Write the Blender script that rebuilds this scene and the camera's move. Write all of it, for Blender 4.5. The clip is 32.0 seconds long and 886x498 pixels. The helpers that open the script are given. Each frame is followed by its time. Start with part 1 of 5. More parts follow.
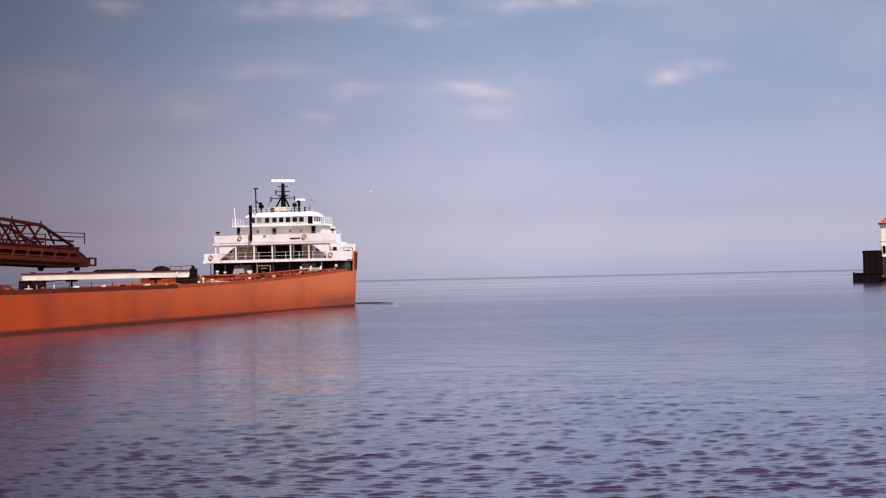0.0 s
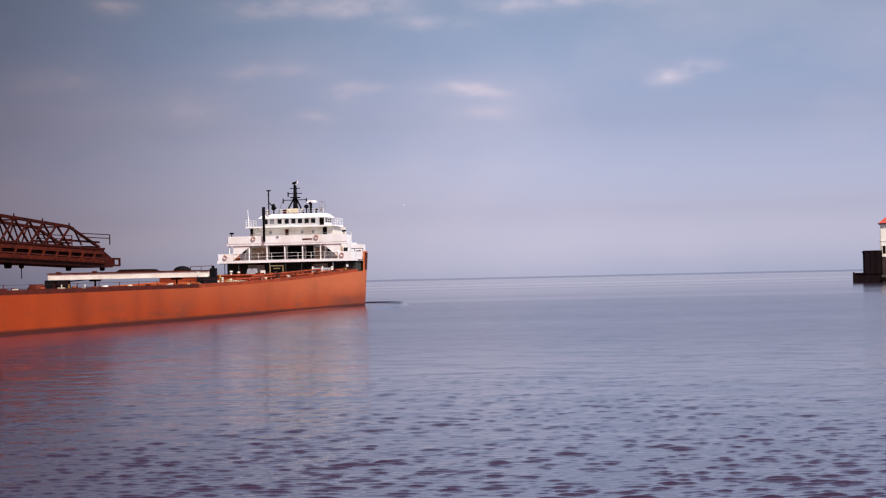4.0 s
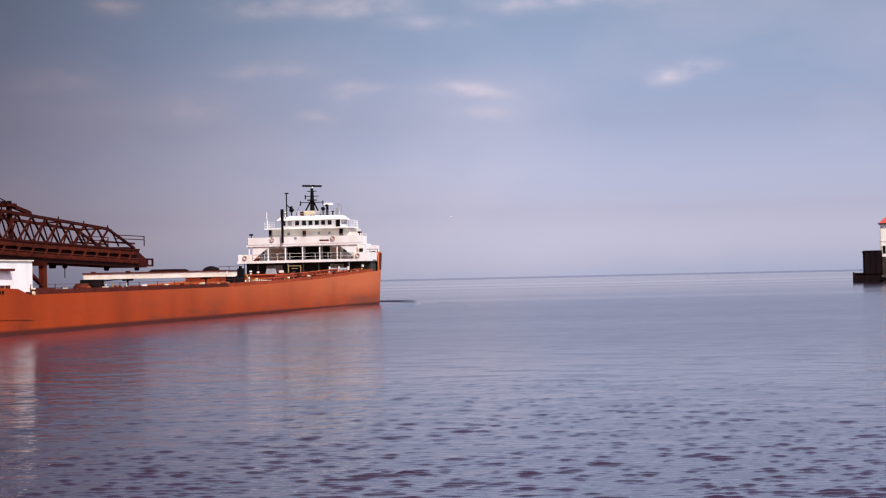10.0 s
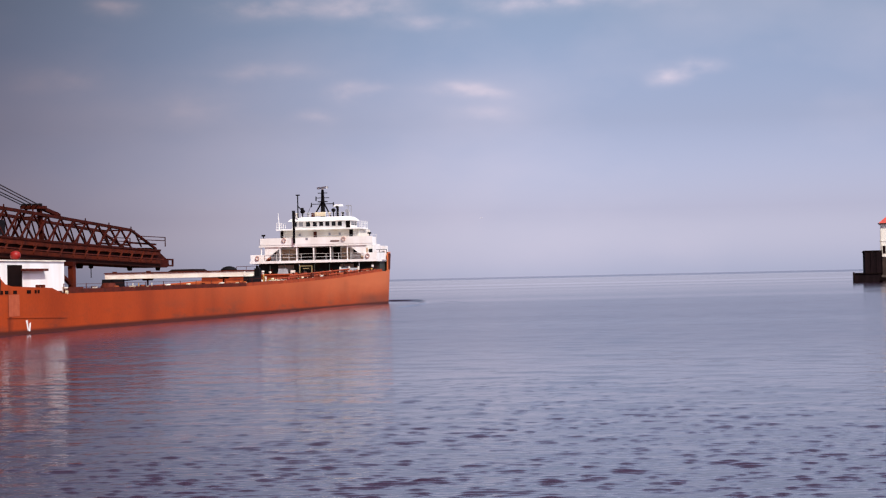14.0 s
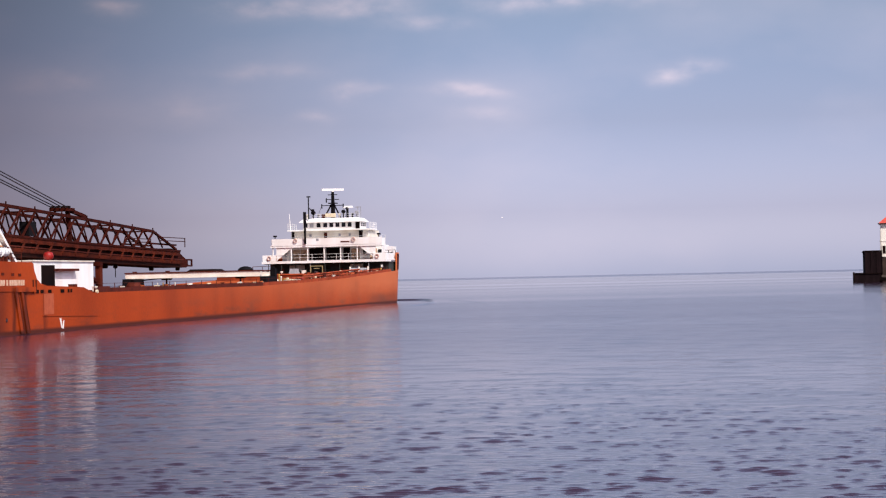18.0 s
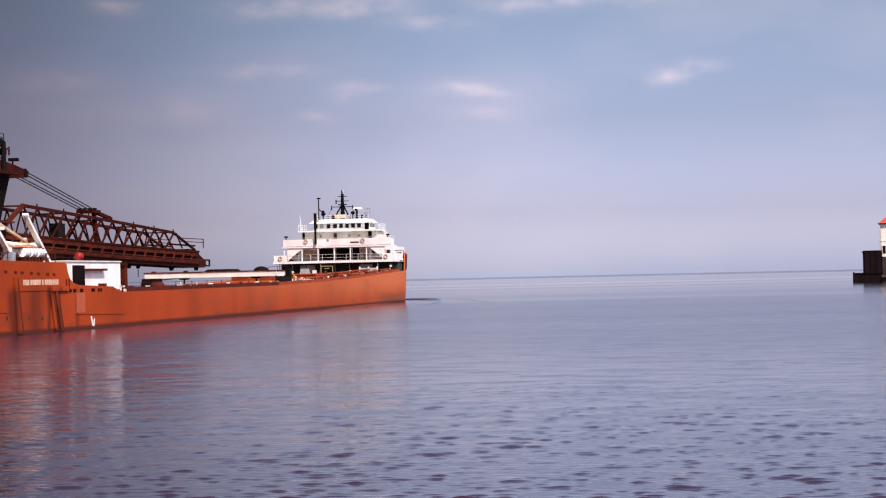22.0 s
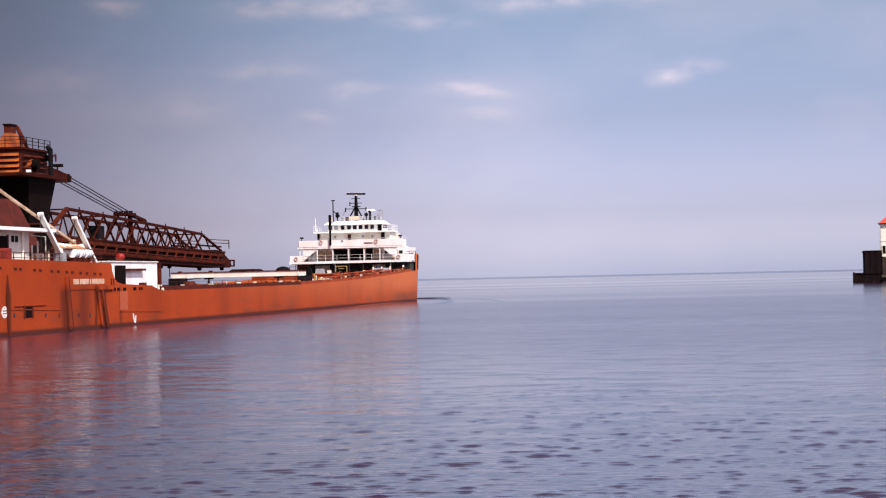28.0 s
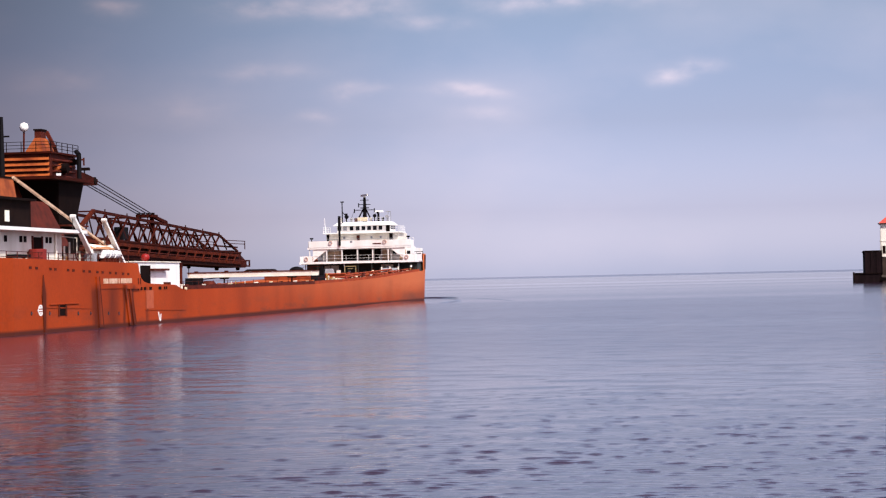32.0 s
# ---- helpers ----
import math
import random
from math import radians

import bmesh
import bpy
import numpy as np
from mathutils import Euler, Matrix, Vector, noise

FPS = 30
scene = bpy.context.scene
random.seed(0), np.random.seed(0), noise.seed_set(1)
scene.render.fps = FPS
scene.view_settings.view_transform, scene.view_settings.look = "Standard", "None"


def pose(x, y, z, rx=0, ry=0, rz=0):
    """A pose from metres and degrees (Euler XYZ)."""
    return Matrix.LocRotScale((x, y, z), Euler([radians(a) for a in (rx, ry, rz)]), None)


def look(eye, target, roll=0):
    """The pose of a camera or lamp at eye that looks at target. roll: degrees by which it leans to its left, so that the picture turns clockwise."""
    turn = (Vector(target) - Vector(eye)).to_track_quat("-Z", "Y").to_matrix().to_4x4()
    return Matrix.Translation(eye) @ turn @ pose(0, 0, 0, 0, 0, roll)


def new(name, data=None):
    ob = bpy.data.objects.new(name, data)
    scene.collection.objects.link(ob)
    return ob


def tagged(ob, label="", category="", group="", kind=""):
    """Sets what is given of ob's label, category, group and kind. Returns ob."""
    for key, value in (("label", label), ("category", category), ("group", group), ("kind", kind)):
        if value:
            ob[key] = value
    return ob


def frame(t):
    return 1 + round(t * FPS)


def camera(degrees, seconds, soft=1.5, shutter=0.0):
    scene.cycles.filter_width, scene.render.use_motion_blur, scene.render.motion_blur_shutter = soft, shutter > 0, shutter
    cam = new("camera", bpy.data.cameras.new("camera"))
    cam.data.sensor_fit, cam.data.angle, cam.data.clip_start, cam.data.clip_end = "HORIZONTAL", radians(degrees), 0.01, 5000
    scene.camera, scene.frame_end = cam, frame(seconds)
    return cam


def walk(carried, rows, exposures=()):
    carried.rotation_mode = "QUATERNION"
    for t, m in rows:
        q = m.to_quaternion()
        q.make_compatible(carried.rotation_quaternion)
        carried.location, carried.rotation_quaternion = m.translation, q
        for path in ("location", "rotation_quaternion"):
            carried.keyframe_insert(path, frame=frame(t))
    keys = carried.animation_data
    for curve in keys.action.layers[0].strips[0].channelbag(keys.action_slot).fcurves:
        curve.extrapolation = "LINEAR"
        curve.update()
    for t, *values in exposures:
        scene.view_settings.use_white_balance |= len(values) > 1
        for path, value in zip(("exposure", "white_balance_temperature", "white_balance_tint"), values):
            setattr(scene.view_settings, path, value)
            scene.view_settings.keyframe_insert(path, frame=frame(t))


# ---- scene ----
# The lake, seen from a low quay. The boat's own axes: x to starboard, y forward, z up from the waterline; y = 0 is the after
# edge of the forecastle deck.
SECONDS = 32.0
cam = camera(24.57, SECONDS, soft=1.2)
EYE = (0.0, 0.0, 4.168)
VIEW = look(EYE, (0.0, 1000.0, EYE[2] + 1000.0 * math.tan(radians(0.7805))), -1.27)
walk(cam, [(0.0, VIEW), (SECONDS, VIEW)], exposures=[(0.0, 0.08), (16.0, 0.17), (SECONDS, 0.32)])

# ---- sky and sun ----
SUN_ELEVATION, SUN_AZIMUTH = 48.0, 143.0      # azimuth clockwise from +y
CLOUDS = [(0.1135, 0.0950, 0.012, 0.0045, 0.75), (0.1272, 0.0998, 0.011, 0.0042, 0.65), (0.0103, 0.0925, 0.016, 0.0036, 0.65), (0.0228, 0.0888, 0.014, 0.0026, 0.5),
          (0.0212, 0.0800, 0.016, 0.004, 0.32), (-0.0478, 0.0924, 0.011, 0.0045, 0.55), (-0.0325, 0.0926, 0.013, 0.003, 0.28), (-0.0605, 0.0805, 0.010, 0.003, 0.38),
          (-0.0878, 0.1015, 0.030, 0.0045, 0.30), (-0.1233, 0.0839, 0.024, 0.009, 0.26), (-0.1816, 0.0979, 0.020, 0.006, 0.28), (-0.081, 0.1325, 0.030, 0.006, 0.62),
          (-0.037, 0.1325, 0.025, 0.007, 0.62), (-0.0045, 0.1250, 0.022, 0.004, 0.38), (0.0484, 0.1328, 0.035, 0.005, 0.7), (-0.1564, 0.133, 0.012, 0.005, 0.55), (0.103, 0.132, 0.03, 0.004, 0.25)]


def build_world():
    world = bpy.data.worlds.new("world")
    scene.world = world
    world.use_nodes = True
    nt = world.node_tree
    nt.nodes.clear()
    add, link = nt.nodes.new, nt.links.new
    out = add("ShaderNodeOutputWorld")
    bg = add("ShaderNodeBackground")
    bg.inputs["Strength"].default_value = 0.157
    sky = add("ShaderNodeTexSky")
    sky.sky_type, sky.sun_disc = "NISHITA", False
    sky.sun_elevation, sky.sun_rotation = radians(SUN_ELEVATION), radians(SUN_AZIMUTH)
    sky.air_density, sky.dust_density, sky.ozone_density = 1.0, 1.5, 2.0
    coord = add("ShaderNodeTexCoord")
    split = add("ShaderNodeSeparateXYZ")
    link(coord.outputs["Generated"], split.inputs[0])
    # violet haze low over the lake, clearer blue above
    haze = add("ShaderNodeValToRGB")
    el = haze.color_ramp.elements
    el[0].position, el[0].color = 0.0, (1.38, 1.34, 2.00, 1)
    # from z 0.18 up, out of view, brightness added to lift the water
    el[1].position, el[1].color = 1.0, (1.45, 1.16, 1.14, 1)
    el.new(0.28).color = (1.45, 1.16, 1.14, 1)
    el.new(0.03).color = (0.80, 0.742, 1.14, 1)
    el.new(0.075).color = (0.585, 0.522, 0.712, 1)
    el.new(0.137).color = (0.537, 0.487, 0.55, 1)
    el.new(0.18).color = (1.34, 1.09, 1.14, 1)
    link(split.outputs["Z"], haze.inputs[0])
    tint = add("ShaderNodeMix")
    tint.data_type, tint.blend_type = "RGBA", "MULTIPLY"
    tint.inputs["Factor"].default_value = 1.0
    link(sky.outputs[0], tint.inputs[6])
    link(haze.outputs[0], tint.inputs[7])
    stretch = add("ShaderNodeMapping")
    stretch.inputs["Scale"].default_value = (26.0, 26.0, 52.0)
    link(coord.outputs["Generated"], stretch.inputs[0])
    puff = add("ShaderNodeTexNoise")
    puff.inputs["Scale"].default_value, puff.inputs["Detail"].default_value = 2.2, 6.0
    puff.inputs["Roughness"].default_value = 0.5
    link(stretch.outputs[0], puff.inputs["Vector"])

    def maths(op, a, b):
        n = add("ShaderNodeMath")
        n.operation = op
        for i, v in enumerate((a, b)):
            if isinstance(v, (int, float)):
                n.inputs[i].default_value = v
            else:
                link(v, n.inputs[i])
        return n.outputs[0]

    # clouds: soft ellipses of (x, z, half width, half height, weight) broken up by noise
    warp = add("ShaderNodeTexNoise")
    warp.inputs["Scale"].default_value, warp.inputs["Detail"].default_value = 1.3, 4.0
    link(stretch.outputs[0], warp.inputs["Vector"])
    warped = add("ShaderNodeSeparateColor")
    link(warp.outputs["Color"], warped.inputs[0])
    wx = maths("ADD", split.outputs["X"], maths("MULTIPLY", maths("SUBTRACT", warped.outputs[0], 0.5), 0.016))
    wz = maths("ADD", split.outputs["Z"], maths("MULTIPLY", maths("SUBTRACT", warped.outputs[1], 0.5), 0.008))
    total = None
    for cx, cz, rx, rz, weight in CLOUDS:
        dx = maths("DIVIDE", maths("SUBTRACT", wx, cx), rx)
        dz = maths("DIVIDE", maths("SUBTRACT", wz, cz), rz)
        d2 = maths("ADD", maths("MULTIPLY", dx, dx), maths("MULTIPLY", dz, dz))
        blob = maths("MULTIPLY", maths("POWER", 2.718, maths("MULTIPLY", d2, -1.4)), weight)
        total = blob if total is None else maths("ADD", total, blob)
    wide = add("ShaderNodeTexNoise")
    wide.inputs["Scale"].default_value, wide.inputs["Detail"].default_value = 0.25, 5.0
    link(stretch.outputs[0], wide.inputs["Vector"])
    veil = maths("MULTIPLY", maths("MAXIMUM", maths("SUBTRACT", wide.outputs[0], 0.45), 0.0), 0.8)
    cover = maths("MULTIPLY", total, maths("MAXIMUM", maths("SUBTRACT", maths("MULTIPLY", puff.outputs[0], 1.85), 0.42), 0.0))
    cover = maths("MINIMUM", maths("ADD", cover, veil), 0.8)
    mix = add("ShaderNodeMix")
    mix.data_type = "RGBA"
    link(cover, mix.inputs["Factor"])
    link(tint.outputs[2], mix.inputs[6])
    mix.inputs[7].default_value = (5.0, 4.25, 4.8, 1)
    # lens vignette painted into the sky: darker and warmer towards -x
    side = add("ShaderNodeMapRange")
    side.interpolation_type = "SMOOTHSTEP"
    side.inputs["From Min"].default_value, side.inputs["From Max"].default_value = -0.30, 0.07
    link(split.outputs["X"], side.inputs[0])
    vignette = add("ShaderNodeMix")
    vignette.data_type = "RGBA"
    vignette.inputs[6].default_value, vignette.inputs[7].default_value = (0.275, 0.232, 0.238, 1), (1, 1, 1, 1)
    link(side.outputs[0], vignette.inputs["Factor"])
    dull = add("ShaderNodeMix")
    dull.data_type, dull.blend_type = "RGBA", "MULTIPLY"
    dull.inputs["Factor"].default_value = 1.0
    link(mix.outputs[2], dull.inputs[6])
    link(vignette.outputs[2], dull.inputs[7])
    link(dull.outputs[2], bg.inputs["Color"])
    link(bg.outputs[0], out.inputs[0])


build_world()
sun_data = bpy.data.lights.new("sun", "SUN")
sun_data.energy, sun_data.angle, sun_data.color = 4.6, radians(0.6), (1.0, 0.955, 0.91)
sun = new("sun", sun_data)
_a, _e = radians(SUN_AZIMUTH), radians(SUN_ELEVATION)
sun.matrix_world = look((200 * math.sin(_a), 200 * math.cos(_a), 150), (200 * math.sin(_a) - math.sin(_a) * math.cos(_e),
                        200 * math.cos(_a) - math.cos(_a) * math.cos(_e), 150 - math.sin(_e)))


# ---- materials ----
def material(name, colour, rough=0.6, metal=0.0, second=None, scale=1.5, streak=None, bump=0.0, fine=12.0, amount=0.5, gloss=0.3):
    """A surface of two tones: broad patches or (streak) runs down the plates, with fine grain and relief."""
    m = bpy.data.materials.new(name)
    m.use_nodes = True
    nt = m.node_tree
    add, link = nt.nodes.new, nt.links.new
    b = nt.nodes["Principled BSDF"]
    b.inputs["Roughness"].default_value, b.inputs["Metallic"].default_value = rough, metal
    b.inputs["Specular IOR Level"].default_value = gloss
    second = second or tuple(c * 0.72 for c in colour)
    coord = add("ShaderNodeTexCoord")
    where = add("ShaderNodeMapping")
    where.inputs["Scale"].default_value = streak or (1, 1, 1)
    link(coord.outputs["Object"], where.inputs[0])
    broad = add("ShaderNodeTexNoise")
    broad.inputs["Scale"].default_value, broad.inputs["Detail"].default_value = scale, 5.0
    link(where.outputs[0], broad.inputs["Vector"])
    grain = add("ShaderNodeTexNoise")
    grain.inputs["Scale"].default_value, grain.inputs["Detail"].default_value = fine, 3.0
    link(coord.outputs["Object"], grain.inputs["Vector"])
    ramp = add("ShaderNodeValToRGB")
    ramp.color_ramp.elements[0].position, ramp.color_ramp.elements[0].color = 0.5 - amount * 0.4, (*second, 1)
    ramp.color_ramp.elements[1].position, ramp.color_ramp.elements[1].color = 0.5 + amount * 0.25, (*colour, 1)
    link(broad.outputs[0], ramp.inputs[0])
    soft = add("ShaderNodeMix")
    soft.data_type, soft.blend_type = "RGBA", "OVERLAY"
    soft.inputs["Factor"].default_value = 0.18
    link(ramp.outputs[0], soft.inputs[6])
    link(grain.outputs[0], soft.inputs[7])
    link(soft.outputs[2], b.inputs["Base Color"])
    if bump:
        rise = add("ShaderNodeBump")
        rise.inputs["Strength"].default_value, rise.inputs["Distance"].default_value = bump, 0.03
        link(grain.outputs[0], rise.inputs["Height"])
        link(rise.outputs[0], b.inputs["Normal"])
    return m


def hull_paint():
    """Red-brown ship's side: runs of rust, scuffed plates low down, a darker boot-top at the waterline."""
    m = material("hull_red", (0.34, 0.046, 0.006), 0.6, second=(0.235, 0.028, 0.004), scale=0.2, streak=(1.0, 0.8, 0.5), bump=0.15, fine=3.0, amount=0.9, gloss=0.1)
    nt = m.node_tree
    add, link = nt.nodes.new, nt.links.new
    b = nt.nodes["Principled BSDF"]
    coord = add("ShaderNodeTexCoord")
    split = add("ShaderNodeSeparateXYZ")
    link(coord.outputs["Object"], split.inputs[0])
    scuff_map = add("ShaderNodeMapping")
    scuff_map.inputs["Scale"].default_value = (0.1, 0.12, 0.55)
    link(coord.outputs["Object"], scuff_map.inputs[0])
    scuff = add("ShaderNodeTexNoise")
    scuff.inputs["Scale"].default_value, scuff.inputs["Detail"].default_value, scuff.inputs["Roughness"].default_value = 1.3, 6.0, 0.65
    link(scuff_map.outputs[0], scuff.inputs["Vector"])
    low = add("ShaderNodeMapRange")
    low.inputs["From Min"].default_value, low.inputs["From Max"].default_value = 2.6, 0.2
    link(split.outputs["Z"], low.inputs[0])
    times = add("ShaderNodeMath")
    times.operation = "MULTIPLY"
    link(low.outputs[0], times.inputs[0])
    worn = add("ShaderNodeMapRange")
    worn.inputs["From Min"].default_value, worn.inputs["From Max"].default_value = 0.5, 0.66
    link(scuff.outputs[0], worn.inputs[0])
    link(worn.outputs[0], times.inputs[1])
    mix = add("ShaderNodeMix")
    mix.data_type = "RGBA"
    link(times.outputs[0], mix.inputs["Factor"])
    link(b.inputs["Base Color"].links[0].from_socket, mix.inputs[6])
    mix.inputs[7].default_value = (0.13, 0.032, 0.018, 1)
    # broad ballast stains along the side
    stain_map = add("ShaderNodeMapping")
    stain_map.inputs["Scale"].default_value = (0.0, 0.085, 0.035)
    link(coord.outputs["Object"], stain_map.inputs[0])
    stain = add("ShaderNodeTexNoise")
    stain.inputs["Scale"].default_value, stain.inputs["Detail"].default_value = 1.0, 3.0
    link(stain_map.outputs[0], stain.inputs["Vector"])
    tone = add("ShaderNodeMapRange")
    tone.inputs["From Min"].default_value, tone.inputs["From Max"].default_value = 0.36, 0.56
    tone.inputs["To Min"].default_value, tone.inputs["To Max"].default_value = 0.87, 1.04
    link(stain.outputs[0], tone.inputs[0])
    stained = add("ShaderNodeMix")
    stained.data_type, stained.blend_type = "RGBA", "MULTIPLY"
    stained.inputs["Factor"].default_value = 1.0
    link(mix.outputs[2], stained.inputs[6])
    link(tone.outputs[0], stained.inputs[7])
    # paler fore body: lens vignette put into the colour, along with chalked paint
    fore_pale = add("ShaderNodeMapRange")
    fore_pale.inputs["From Min"].default_value, fore_pale.inputs["From Max"].default_value = -135.0, -5.0
    link(split.outputs["Y"], fore_pale.inputs[0])
    fore_pale_amount = add("ShaderNodeMath")
    fore_pale_amount.operation = "MULTIPLY"
    link(fore_pale.outputs[0], fore_pale_amount.inputs[0])
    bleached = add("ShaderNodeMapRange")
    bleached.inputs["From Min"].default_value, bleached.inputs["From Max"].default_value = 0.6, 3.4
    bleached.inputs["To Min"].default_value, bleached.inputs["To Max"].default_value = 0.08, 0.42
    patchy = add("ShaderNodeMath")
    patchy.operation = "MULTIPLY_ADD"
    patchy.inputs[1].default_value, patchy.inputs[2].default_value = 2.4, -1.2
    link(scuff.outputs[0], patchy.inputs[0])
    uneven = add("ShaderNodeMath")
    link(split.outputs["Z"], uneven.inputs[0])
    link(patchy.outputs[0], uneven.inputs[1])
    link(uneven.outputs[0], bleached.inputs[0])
    link(bleached.outputs[0], fore_pale_amount.inputs[1])
    fore_paled = add("ShaderNodeMix")
    fore_paled.data_type = "RGBA"
    link(fore_pale_amount.outputs[0], fore_paled.inputs["Factor"])
    link(stained.outputs[2], fore_paled.inputs[6])
    fore_paled.inputs[7].default_value = (0.72, 0.235, 0.10, 1)
    # rusty water runs below the outlets of the after body: (along the hull, half width, weight)
    def maths(op, x, y):
        n = add("ShaderNodeMath")
        n.operation = op
        for i, v in enumerate((x, y)):
            if isinstance(v, (int, float)):
                n.inputs[i].default_value = v
            else:
                link(v, n.inputs[i])
        return n.outputs[0]

    run_map = add("ShaderNodeMapping")
    run_map.inputs["Scale"].default_value = (0.0, 0.9, 0.22)
    link(coord.outputs["Object"], run_map.inputs[0])
    ragged = add("ShaderNodeTexNoise")
    ragged.inputs["Scale"].default_value, ragged.inputs["Detail"].default_value = 1.0, 5.0
    link(run_map.outputs[0], ragged.inputs["Vector"])
    along = maths("ADD", split.outputs["Y"], maths("MULTIPLY", maths("SUBTRACT", ragged.outputs[0], 0.5), 1.6))
    runs = None
    for c, w, k in ((-187.2, 0.6, 0.8), (-173.6, 1.1, 1.1), (-168.6, 2.0, 0.75), (-165.3, 0.5, 1.4), (-162.9, 0.7, 1.3), (-158.0, 0.35, 0.7),
                    (-120.0, 2.5, 0.25), (-97.0, 3.0, 0.3), (-52.0, 3.0, 0.25), (-26.0, 2.0, 0.2)):
        d = maths("DIVIDE", maths("SUBTRACT", along, c), w)
        one = maths("MULTIPLY", maths("POWER", 2.718, maths("MULTIPLY", maths("MULTIPLY", d, d), -1.0)), k)
        runs = one if runs is None else maths("ADD", runs, one)
    below = add("ShaderNodeMapRange")
    below.inputs["From Min"].default_value, below.inputs["From Max"].default_value = 4.4, 3.5
    link(split.outputs["Z"], below.inputs[0])
    runs = maths("MULTIPLY", maths("MULTIPLY", runs, below.outputs[0]), maths("ADD", ragged.outputs[0], 0.35))
    rusty = add("ShaderNodeMix")
    rusty.data_type = "RGBA"
    link(maths("MINIMUM", runs, 0.85), rusty.inputs["Factor"])
    link(fore_paled.outputs[2], rusty.inputs[6])
    rusty.inputs[7].default_value = (0.075, 0.013, 0.006, 1)
    # scraped, dirty patch low on the bow
    fore = add("ShaderNodeMapRange")
    fore.inputs["From Min"].default_value, fore.inputs["From Max"].default_value = -20.0, -12.0
    link(along, fore.inputs[0])
    foot = add("ShaderNodeMapRange")
    foot.inputs["From Min"].default_value, foot.inputs["From Max"].default_value = 2.5, 1.7
    link(maths("ADD", split.outputs["Z"], maths("MULTIPLY", ragged.outputs[0], 0.8)), foot.inputs[0])
    scraped = add("ShaderNodeMix")
    scraped.data_type = "RGBA"
    link(maths("MULTIPLY", maths("MULTIPLY", fore.outputs[0], foot.outputs[0]), maths("MULTIPLY", scuff.outputs[0], 1.3)), scraped.inputs["Factor"])
    link(rusty.outputs[2], scraped.inputs[6])
    scraped.inputs[7].default_value = (0.17, 0.045, 0.022, 1)
    boot = add("ShaderNodeMapRange")
    boot.inputs["From Min"].default_value, boot.inputs["From Max"].default_value = 0.5, 0.25
    link(split.outputs["Z"], boot.inputs[0])
    mix2 = add("ShaderNodeMix")
    mix2.data_type = "RGBA"
    link(boot.outputs[0], mix2.inputs["Factor"])
    link(scraped.outputs[2], mix2.inputs[6])
    mix2.inputs[7].default_value = (0.07, 0.015, 0.008, 1)
    link(mix2.outputs[2], b.inputs["Base Color"])
    return m


def water_surface(name, disturbed=False):
    m = bpy.data.materials.new(name)
    m.use_nodes = True
    nt = m.node_tree
    add, link = nt.nodes.new, nt.links.new
    b = nt.nodes["Principled BSDF"]
    b.inputs["Base Color"].default_value = (0.030, 0.015, 0.029, 1)
    b.inputs["Coat Weight"].default_value, b.inputs["Coat IOR"].default_value = 0.06, 1.33
    b.inputs["Specular Tint"].default_value = (1.0, 0.912, 0.985, 1)
    b.inputs["Roughness"].default_value, b.inputs["IOR"].default_value = 0.12, 1.33
    coord = add("ShaderNodeTexCoord")

    def pattern(sx, sy, scale, detail=3.0):
        where = add("ShaderNodeMapping")
        where.inputs["Scale"].default_value = (sx, sy, 1)
        link(coord.outputs["Object"], where.inputs[0])
        n = add("ShaderNodeTexNoise")
        n.inputs["Scale"].default_value, n.inputs["Detail"].default_value = scale, detail
        link(where.outputs[0], n.inputs["Vector"])
        return n.outputs[0]

    def remap(value, a, b, c, d):
        n = add("ShaderNodeMapRange")
        for i, x in enumerate((a, b, c, d)):
            n.inputs[i + 1].default_value = x
        link(value, n.inputs[0])
        return n.outputs[0]

    # fine ripples
    split = add("ShaderNodeSeparateXYZ")
    link(coord.outputs["Object"], split.inputs[0])
    last = None
    for height, strength, depth in ((pattern(0.5, 1.0, 3.4, 2.0), 0.6, 0.012), (pattern(0.5, 1.0, 9.0, 2.0), 0.4, 0.003)):
        rise_node = add("ShaderNodeBump")
        rise_node.inputs["Strength"].default_value, rise_node.inputs["Distance"].default_value = strength, depth
        link(height, rise_node.inputs["Height"])
        if last is not None:
            link(last.outputs[0], rise_node.inputs["Normal"])
        last = rise_node
    # wavelets too small to model roughen the surface, the more the farther out, in drifting bands of wind
    ruffle = add("ShaderNodeValToRGB")
    ruffle.color_ramp.interpolation = "LINEAR"
    el = ruffle.color_ramp.elements
    el[0].position, el[0].color = 0.0, (0.06, 0.06, 0.06, 1)
    el[1].position, el[1].color = 1.0, (0.17, 0.17, 0.17, 1)
    for place, value in ((0.02, 0.11), (0.039, 0.15), (0.065, 0.165), (0.098, 0.15), (0.2, 0.09), (0.325, 0.065), (0.82, 0.05)):
        el.new(place).color = (value, value, value, 1)
    link(remap(split.outputs["Y"], 40.0, 2500.0, 0.0, 1.0), ruffle.inputs[0])
    wind = remap(pattern(0.12, 1.0, 0.006, 3.0), 0.38, 0.66, -0.025, 0.05)
    total = add("ShaderNodeMath")
    link(ruffle.outputs[0], total.inputs[0])
    link(wind, total.inputs[1])
    if disturbed:
        b.inputs["Roughness"].default_value = 0.11
    else:
        link(total.outputs[0], b.inputs["Roughness"])
        link(total.outputs[0], b.inputs["Coat Roughness"])
    link(last.outputs[0], b.inputs["Normal"])
    link(last.outputs[0], b.inputs["Coat Normal"])
    return m


